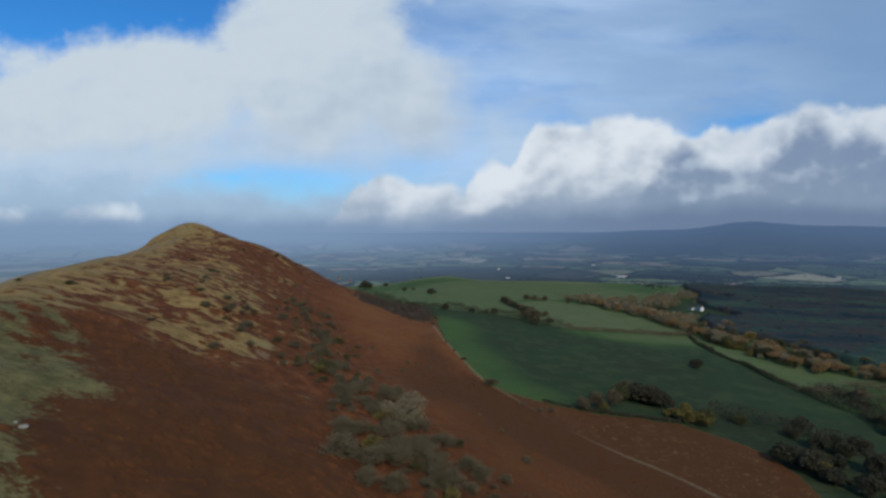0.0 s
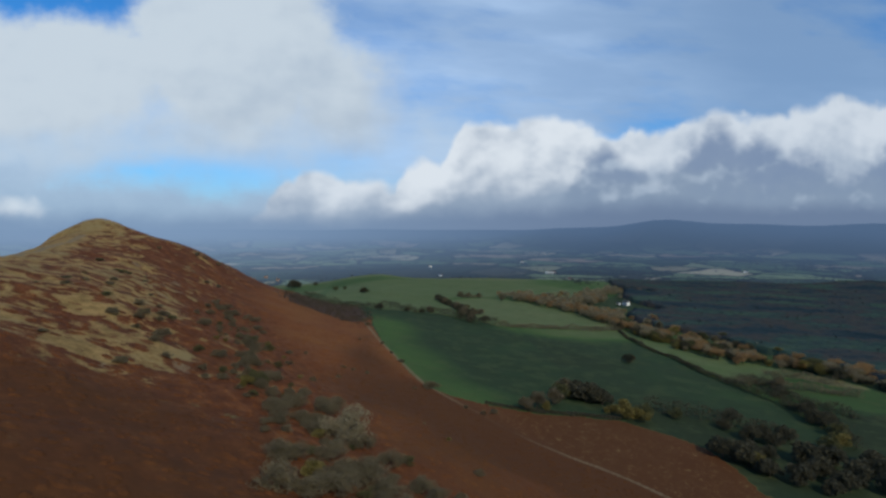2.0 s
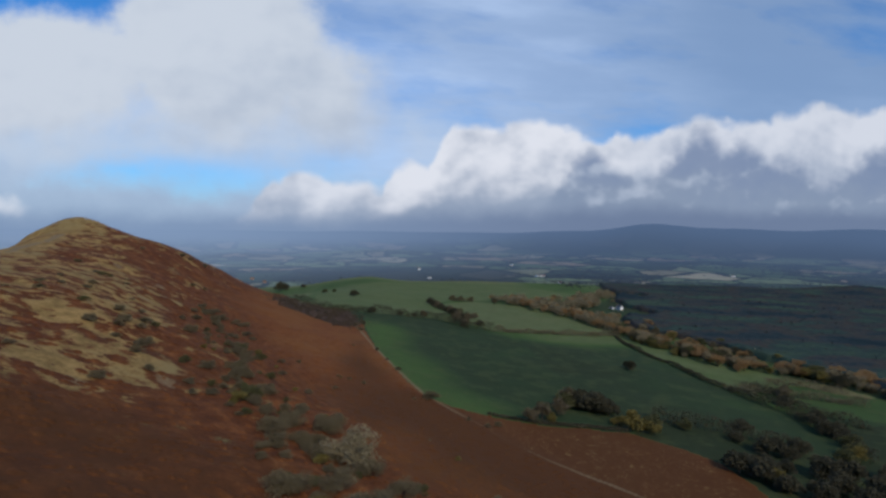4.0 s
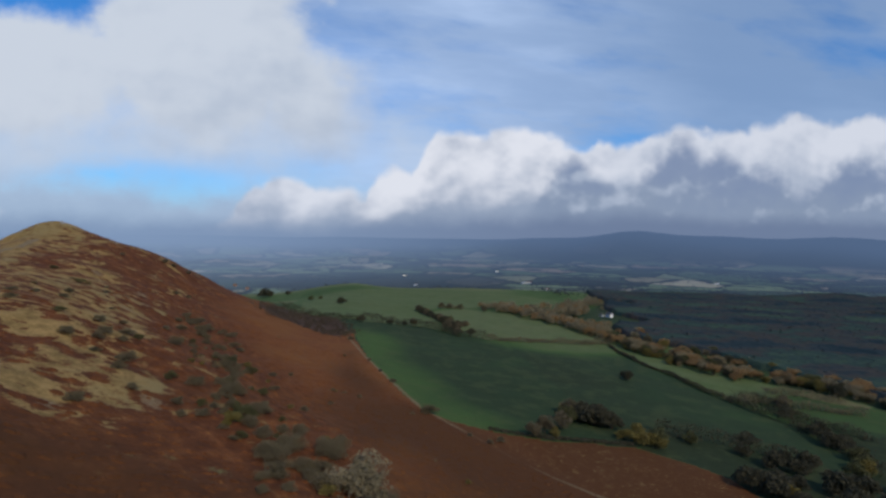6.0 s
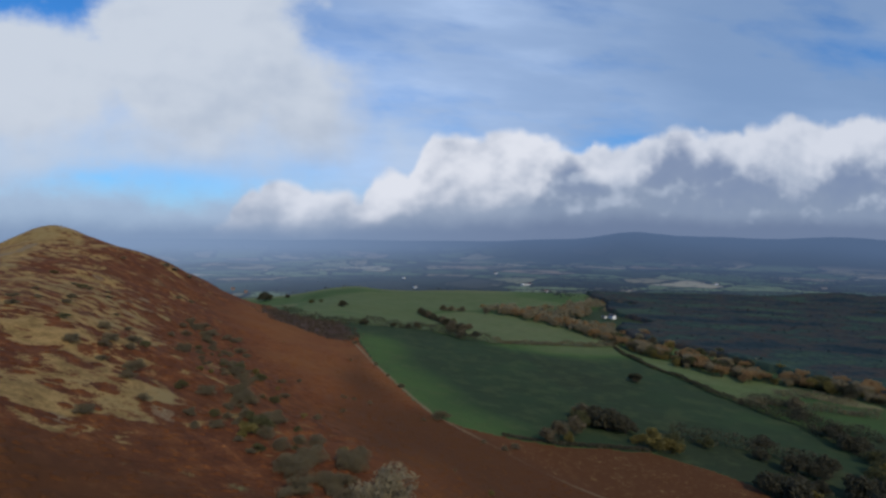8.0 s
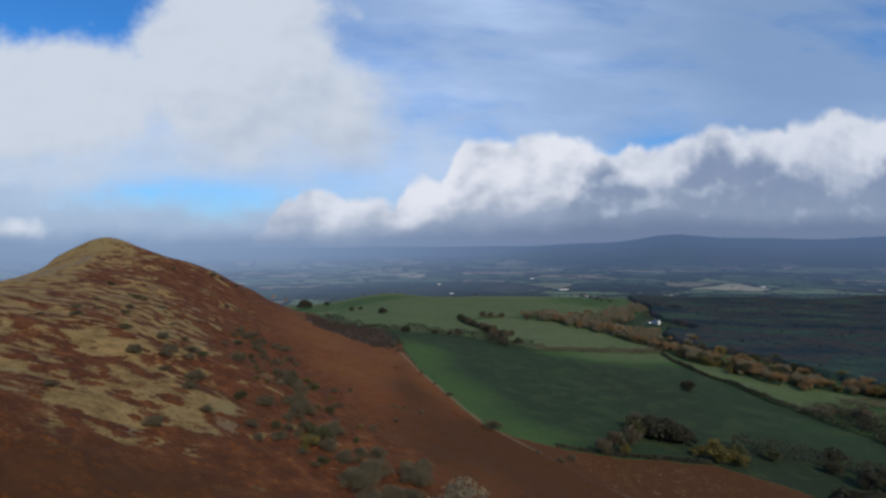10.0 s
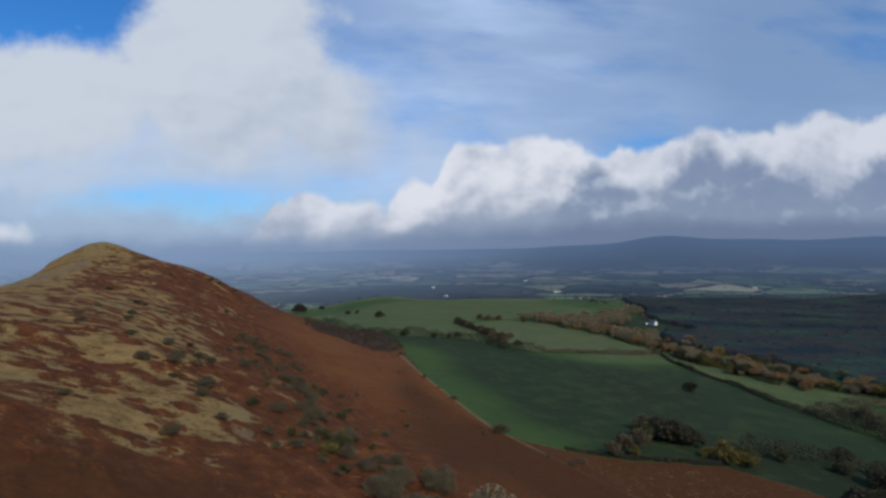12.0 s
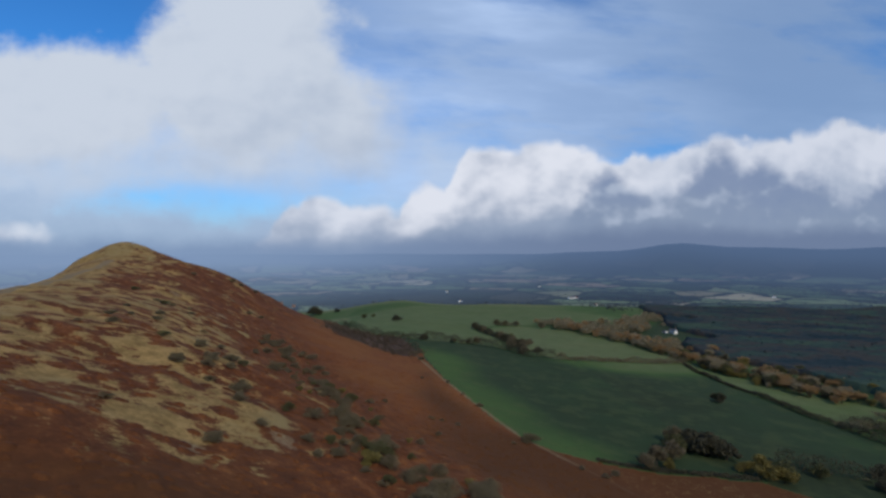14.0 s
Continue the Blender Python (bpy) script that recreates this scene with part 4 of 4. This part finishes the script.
for key, spots in (
        ("oakdark", ((154, 402, 1.0), (149, 405, 1.0), (163, 399, 0.9), (142, 405, 0.8), (118, 960, 0.9), (120, 925, 0.8), (128, 842, 0.9), (134, 780, 1.0), (126, 735, 0.8), (145, 735, 0.7), (60, 760, 0.5), (150, 398, 1.2), (158, 405, 1.1), (146, 412, 1.0), (160, 392, 0.9), (254, 541, 0.8), (-206, 1418, 1.9), (-194, 1424, 1.3), (-150, 1420, 0.8), (204, 295, 1.1), (196, 306, 1.0), (212, 309, 0.9), (236, 334, 0.9), (249, 372, 0.8), (243, 326, 0.8), (318, 376, 0.9), (-20, 992, 0.95), (110, 985, 1.0), (126, 880, 0.8),
                     (250, 345, 0.7), (228, 352, 0.6), (340, 440, 0.8), (330, 400, 0.9), (322, 372, 0.9), (2, 736, 0.7), (40, 752, 0.5), (262, 300, 1.0), (207, 282, 0.8), (219, 274, 0.9), (225, 308, 0.7), (236, 284, 1.0), (247, 302, 1.1), (257, 280, 1.0), (262, 338, 0.8), (242, 268, 0.9), (266, 262, 1.1), (278, 286, 1.0), (228, 262, 0.7), (290, 300, 0.9))),
        ("ash", ((106, 376, 0.9), (122, 388, 0.9), (95, 368, 0.7), (141, 418, 0.9), (117, 935, 0.9), (124, 850, 1.0), (128, 800, 1.0), (118, 760, 1.0), (135, 770, 0.9),
                 (160, 1040, 0.9), (175, 1038, 0.8), (195, 1037, 0.8), (122, 720, 0.8), (350, 455, 0.9), (365, 470, 0.8), (150, 795, 0.8), (230, 1005, 0.9), (72, 765, 0.8))),
        ("gold", ((208, 290, 0.8), (294, 329, 0.8), (166, 366, 1.0), (173, 360, 0.8), (112, 372, 0.5), (158, 372, 0.6))),
        ("oak", ((182, 372, 0.7), (205, 371, 0.6), (132, 402, 0.9), (300, 335, 0.8), (312, 350, 0.8), (-76, 1074, 0.7), (-60, 1100, 0.5), (140, 860, 0.7), (280, 322, 0.8)))):
    for x, y, s in spots:
        plant(key, x, y, s * 1.4)

# the belt of autumn trees between the pastures and the dark woods
rng = np.random.RandomState(17)
far_belt = []
along = np.array(STRIP, float)
step_len = np.concatenate([[0], np.cumsum(np.hypot(*np.diff(along, axis=0).T))])
for k in range(450):
    s = rng.rand() * step_len[-1]
    x = np.interp(s, step_len, along[:, 0]) + abs(rng.normal()) * 42 - 2
    y = np.interp(s, step_len, along[:, 1]) + rng.normal() * 10
    warm = 0.06 + 0.22 * math.exp(-((y - 620) / 220.0) ** 2)
    key = "rust" if rng.rand() < warm else ("beech", "beech", "ash", "gold", "oak", "oakdark")[int(rng.randint(6))]
    if y < 800:
        plant(key, x, y, rng.uniform(0.6, 1.45))
    else:
        far_belt.append((x, y, key in ("rust", "gold")))
for k in range(60):
    x, y = rng.uniform(250, 440), rng.uniform(985, 1120)
    if abs(y - 1040 - 0.2 * (x - 340)) < 55:
        far_belt.append((x, y, rng.rand() < 0.15))
for k in range(90):
    t = rng.rand()
    far_belt.append((np.interp(t, (0, 0.4, 1), (398, 440, 560)) + rng.normal() * 14, 985 + 260 * t + rng.normal() * 14, rng.rand() < 0.12))


# ---- woods that nobody could count ----
def wood_stuff(name, x, y, kind, seed, size, cards, label):
    r = np.random.RandomState(seed)
    n = len(x)
    z = height(x, y)
    w = r.uniform(0.7, 1.3, n) * size
    rep = np.repeat(np.arange(n), cards)
    p = r.normal(size=(len(rep), 3))
    p /= np.linalg.norm(p, axis=1)[:, None]
    p[:, 2] = np.abs(p[:, 2]) * 1.3 - 0.2
    c = np.stack([x[rep], y[rep], z[rep] + w[rep] * 0.45], 1) + p * w[rep][:, None] * 0.55 * r.uniform(0.6, 1.05, (len(rep), 1))
    ob = new(name, card_mesh(name, leaf_cards(c, w[rep] * r.uniform(0.16, 0.3, len(rep)) * (26 / max(cards, 26)) ** 0.4, r, 0.5, 0.4)))
    ob.data.materials.append(LEAF[kind])
    return tagged(ob, label, "woodland", kind="stuff")


for warm, kind, label in ((True, "rust", "rust and gold autumn trees in the valley belt"), (False, "straw", "bare tan-brown trees in the valley belt")):
    spots = np.array([p[:2] for p in far_belt if p[2] == warm and not (440 < p[0] < 488 and 930 < p[1] < 1014)])
    wood_stuff("valley_trees", spots[:, 0], spots[:, 1], kind, 28, 11.0, 90, label)
r = np.random.RandomState(23)
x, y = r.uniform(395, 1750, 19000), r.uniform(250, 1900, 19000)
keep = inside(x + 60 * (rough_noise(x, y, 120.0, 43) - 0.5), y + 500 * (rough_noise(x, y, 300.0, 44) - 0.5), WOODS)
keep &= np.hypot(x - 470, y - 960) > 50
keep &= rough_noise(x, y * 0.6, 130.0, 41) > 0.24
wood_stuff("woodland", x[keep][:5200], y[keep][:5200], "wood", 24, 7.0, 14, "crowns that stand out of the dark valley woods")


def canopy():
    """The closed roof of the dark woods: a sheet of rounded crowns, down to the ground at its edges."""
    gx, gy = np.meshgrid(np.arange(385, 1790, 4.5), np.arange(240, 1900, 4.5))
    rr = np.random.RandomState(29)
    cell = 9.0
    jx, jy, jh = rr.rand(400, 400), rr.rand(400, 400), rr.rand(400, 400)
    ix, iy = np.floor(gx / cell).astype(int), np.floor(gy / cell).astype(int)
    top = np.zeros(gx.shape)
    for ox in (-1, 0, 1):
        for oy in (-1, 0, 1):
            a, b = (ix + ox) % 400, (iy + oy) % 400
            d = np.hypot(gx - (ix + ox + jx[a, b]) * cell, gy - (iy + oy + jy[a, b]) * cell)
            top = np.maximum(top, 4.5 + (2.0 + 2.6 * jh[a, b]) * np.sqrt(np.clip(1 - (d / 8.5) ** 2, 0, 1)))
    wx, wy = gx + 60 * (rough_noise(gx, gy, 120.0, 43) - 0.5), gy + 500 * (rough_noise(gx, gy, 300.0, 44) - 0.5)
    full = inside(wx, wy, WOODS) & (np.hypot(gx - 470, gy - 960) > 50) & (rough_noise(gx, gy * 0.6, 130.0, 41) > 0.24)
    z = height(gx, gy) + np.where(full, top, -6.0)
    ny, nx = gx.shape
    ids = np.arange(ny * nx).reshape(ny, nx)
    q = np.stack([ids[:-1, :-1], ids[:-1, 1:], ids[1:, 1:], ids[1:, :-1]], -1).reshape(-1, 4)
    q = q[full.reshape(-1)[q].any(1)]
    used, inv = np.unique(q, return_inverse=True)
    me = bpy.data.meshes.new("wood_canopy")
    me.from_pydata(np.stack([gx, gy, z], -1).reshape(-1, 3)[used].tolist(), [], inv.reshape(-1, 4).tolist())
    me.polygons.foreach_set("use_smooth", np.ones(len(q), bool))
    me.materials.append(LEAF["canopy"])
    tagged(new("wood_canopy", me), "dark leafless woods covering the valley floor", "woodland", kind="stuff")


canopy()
x, y = r.uniform(-130, 12, 1500), r.uniform(580, 760, 1500)
keep = r.rand(1500) < within(x, y, THICKET, 16.0) * 0.9
x, y = x[keep], y[keep]
wood_stuff("scrub_thicket", x, y, "thicket", 25, 2.2, 90, "dark brown scrub thicket at the hill's foot")
# distant hedges and copses out on the plain
a, q = r.uniform(-0.55, 1.0, 13000), 1450 + 2600 * r.rand(13000) ** 1.2
x, y = q * np.sin(a), q * np.cos(a)
line = np.abs((rough_noise(x, y, 210.0, 61) * 9) % 1 - 0.5) < 0.075
copse = rough_noise(x, y, 320.0, 71) > 0.6
keep = (line | copse) & ((y > 1520) | (x > 520) | (x < -320))
wood_stuff("far_copse", x[keep], y[keep], "far", 26, 7.0, 12, "distant hedgerow trees and copses on the plain")


# ---- bracken close to the camera ----
def bracken_mounds(count, seed):
    """Low rounded beds of dead bracken, two to four metres across, that swell out of the slope."""
    r = np.random.RandomState(seed)
    x, y = r.uniform(-170, 150, count), 50 + 480 * r.rand(count) ** 1.3
    keep = (grass_share(x, y) < 0.4) & (line_distance(x, y, FOOT_PATH) > 4.5) & ~inside(x, y, DULL) & inside(x, y, [(-400, 0), (230, 0)] + HILL_FOOT[:4:-1] + [(-12, 620), (-400, 620)])
    x, y = x[keep], y[keep]
    n = len(x)
    rad, tall = r.uniform(0.9, 2.2, n), r.uniform(0.2, 0.65, n)
    ang = np.linspace(0, 2 * np.pi, 7)[:6]
    vx, vy, lift = [x[:, None]], [y[:, None]], [tall[:, None]]
    for reach, share in ((0.55, 0.72), (1.0, -0.25)):
        wob = r.uniform(0.75, 1.25, (n, 6)) * reach * rad[:, None]
        vx.append(x[:, None] + wob * np.cos(ang)), vy.append(y[:, None] + wob * np.sin(ang)), lift.append(np.repeat(tall[:, None] * share, 6, 1))
    vx, vy, lift = np.concatenate(vx, 1), np.concatenate(vy, 1), np.concatenate(lift, 1)
    v = np.stack([vx, vy, height(vx, vy) + lift], -1).reshape(-1, 3)
    tri = np.array([(0, 1 + k, 1 + (k + 1) % 6) for k in range(6)] + [(1 + k, 7 + k, 7 + (k + 1) % 6) for k in range(6)] + [(1 + k, 7 + (k + 1) % 6, 1 + (k + 1) % 6) for k in range(6)])
    tri = (tri[None] + 13 * np.arange(n)[:, None, None]).reshape(-1, 3)
    me = bpy.data.meshes.new("bracken")
    me.from_pydata(v.tolist(), [], tri.tolist())
    me.polygons.foreach_set("use_smooth", np.ones(len(tri), bool))
    me.attributes.new("tint", "FLOAT", "POINT").data.foreach_set("value", hill_tint(v[:, 0], v[:, 1]).astype(np.float32))
    me.attributes.new("patch", "FLOAT", "POINT").data.foreach_set("value", patchy(v[:, 0], v[:, 1]).astype(np.float32))
    me.attributes.new("scrub", "FLOAT", "POINT").data.foreach_set("value", scrub_share(v[:, 0], v[:, 1]).astype(np.float32))
    me.materials.append(GROUND)
    tagged(new("bracken", me), "beds of dead rust-brown bracken over the slope", "bracken", kind="stuff")


bracken_mounds(11000, 81)


# ---- buildings ----
def box(bm, x0, x1, y0, y1, z0, z1):
    m = Matrix.Translation(((x0 + x1) / 2, (y0 + y1) / 2, (z0 + z1) / 2)) @ Matrix.Diagonal((x1 - x0, y1 - y0, z1 - z0, 1))
    bmesh.ops.create_cube(bm, size=1, matrix=m)
    return bm


def building(name, x, y, turn, length, depth, eaves, ridge, wall_mat, roof_mat, windows, label, cat, group=""):
    """A gabled building with walls, roof, chimney, windows and a door."""
    root = tagged(new(name), label, cat, group)
    root.matrix_basis = pose(x, y, ground_z(x, y) - 0.1, 0, 0, turn)
    hl, hd = length / 2, depth / 2
    bm = bmesh.new()
    prof = [(-hd, -1.5), (hd, -1.5), (hd, eaves), (0, ridge), (-hd, eaves)]
    ends = [[bm.verts.new((sx * hl, py, pz)) for py, pz in prof] for sx in (-1, 1)]
    bm.faces.new(ends[0][::-1]), bm.faces.new(ends[1])
    for k in range(5):
        j = (k + 1) % 5
        bm.faces.new((ends[0][k], ends[0][j], ends[1][j], ends[1][k]))
    part("wall", bm, wall_mat, root)
    bm = bmesh.new()
    for s in (-1, 1):
        o = 0.4
        drop = (ridge - eaves) / hd * o
        a = [(-hl - o, s * (hd + o), eaves - drop + 0.06), (hl + o, s * (hd + o), eaves - drop + 0.06), (hl + o, 0, ridge + 0.06), (-hl - o, 0, ridge + 0.06)]
        lo, hi = [bm.verts.new(p) for p in a], [bm.verts.new((p[0], p[1], p[2] + 0.22)) for p in a]
        bm.faces.new(lo), bm.faces.new(hi[::-1])
        for k in range(4):
            j = (k + 1) % 4
            bm.faces.new((lo[k], hi[k], hi[j], lo[j]))
    bmesh.ops.recalc_face_normals(bm, faces=bm.faces)
    part("roof", bm, roof_mat, root)
    if windows:
        for sx in (-0.86, 0.86):
            part("chimney", box(bmesh.new(), sx * hl - 0.5, sx * hl + 0.5, -0.45, 0.45, ridge - 1.2, ridge + 1.5), BRICK, root)
        for side in (-1, 1):
            for k in range(windows):
                cx = -hl + (k + 0.5) * length / windows
                for cz in (1.5, 4.2)[: 2 if eaves > 4 else 1]:
                    w = part("window", box(bmesh.new(), cx - 0.55, cx + 0.55, side * hd - 0.06, side * hd + 0.06, cz - 0.6, cz + 0.6), WHITEWASH, root)
                    part("pane", box(bmesh.new(), cx - 0.45, cx + 0.45, side * hd - 0.09, side * hd + 0.09, cz - 0.5, cz + 0.5), GLASS, w)
        part("door", box(bmesh.new(), -0.5, 0.5, -hd - 0.08, -hd + 0.05, 0, 2.05), GLASS, root)
    else:
        part("door", box(bmesh.new(), -2.0, 2.0, -hd - 0.08, -hd + 0.05, 0, 3.2), SLATE, root)
    return root


building("house", 474, 1003, -72, 12, 7.5, 5.2, 8.6, WHITEWASH, SLATE, 4, "white rendered farmhouse with a grey slate roof", "house")
building("outbuilding", 461, 1008, -72, 7, 5, 2.8, 4.6, WHITEWASH, SLATE, 0, "small white outbuilding beside the farmhouse", "outbuilding")
building("barn", 668, 2050, 10, 24, 11, 5, 8, WHITEWASH, SLATE, 0, "long pale barn on the plain", "barn", "far farm buildings")
building("barn", 690, 2058, 15, 14, 9, 4, 7, WHITEWASH, REDROOF, 0, "pale barn with a red-brown roof", "barn", "far farm buildings")
building("house", 655, 1790, -20, 11, 8, 5, 8, WHITEWASH, REDROOF, 3, "white cottage at the edge of the woods", "house", "far houses")
building("barn", -62, 1890, 5, 26, 10, 4.5, 7, WHITEWASH, SLATE, 0, "long white barn beyond the green field", "barn", "far farm buildings")
rng = np.random.RandomState(5)
for k in range(10):
    x, y = -420 + rng.uniform(-110, 110), 1930 + rng.uniform(-90, 90)
    building("house", x, y, rng.uniform(0, 180), rng.uniform(9, 13), 7.5, 5, 8, BRICK if k % 3 else WHITEWASH, REDROOF, 3,
             "brick village house with a tiled roof" if k % 3 else "white village house with a tiled roof", "house", "far village houses")
for k in range(4):
    a, q = rng.uniform(0.1, 0.75), rng.uniform(1900, 3000)
    building("house", q * math.sin(a), q * math.cos(a), rng.uniform(0, 180), rng.uniform(10, 18), 8, 5, 8, WHITEWASH, SLATE, 0, "pale farm building far out on the plain", "barn", "far farm buildings")


# ---- stones ----
def stone(name, x, y, size, seed, label, cat, sink=0.3):
    bm = bmesh.new()
    bmesh.ops.create_icosphere(bm, subdivisions=3, radius=1.0)
    off = Vector((seed * 3.1, seed * 1.7, 0))
    for v in bm.verts:
        k = 1 + 0.35 * noise.noise(v.co * 1.1 + off) + 0.12 * noise.noise(v.co * 3.1 + off)
        v.co = Vector((v.co.x * 1.3, v.co.y * 0.9, max(v.co.z, -0.5) * 0.7)) * k * size
    me = bpy.data.meshes.new(name)
    bm.to_mesh(me)
    bm.free()
    me.materials.append(STONE)
    ob = new(name, me)
    ob.matrix_basis = pose(x, y, ground_z(x, y) + size * (0.45 - sink), 0, 0, seed * 40)
    return tagged(ob, label, cat)


stone("boulder", -78, 100, 0.65, 1, "pale lichened boulder in the hill grass", "boulder")
stone("boulder", -80.2, 101, 0.35, 2, "small pale boulder beside a larger one", "boulder")
cairn = tagged(new("cairn"), "low stone cairn on the hill's summit", "cairn")
cx, cy = -291, 648
cairn.matrix_basis = pose(cx, cy, ground_z(cx, cy) - 0.2)
bm = bmesh.new()
bmesh.ops.create_cone(bm, cap_ends=True, segments=14, radius1=2.2, radius2=1.6, depth=1.2, matrix=Matrix.Translation((0, 0, 0.6)))
part("base", bm, STONE, cairn)
bm = bmesh.new()
bmesh.ops.create_cone(bm, cap_ends=True, segments=10, radius1=0.6, radius2=0.45, depth=1.2, matrix=Matrix.Translation((0, 0, 1.8)))
part("pillar", bm, STONE, cairn)
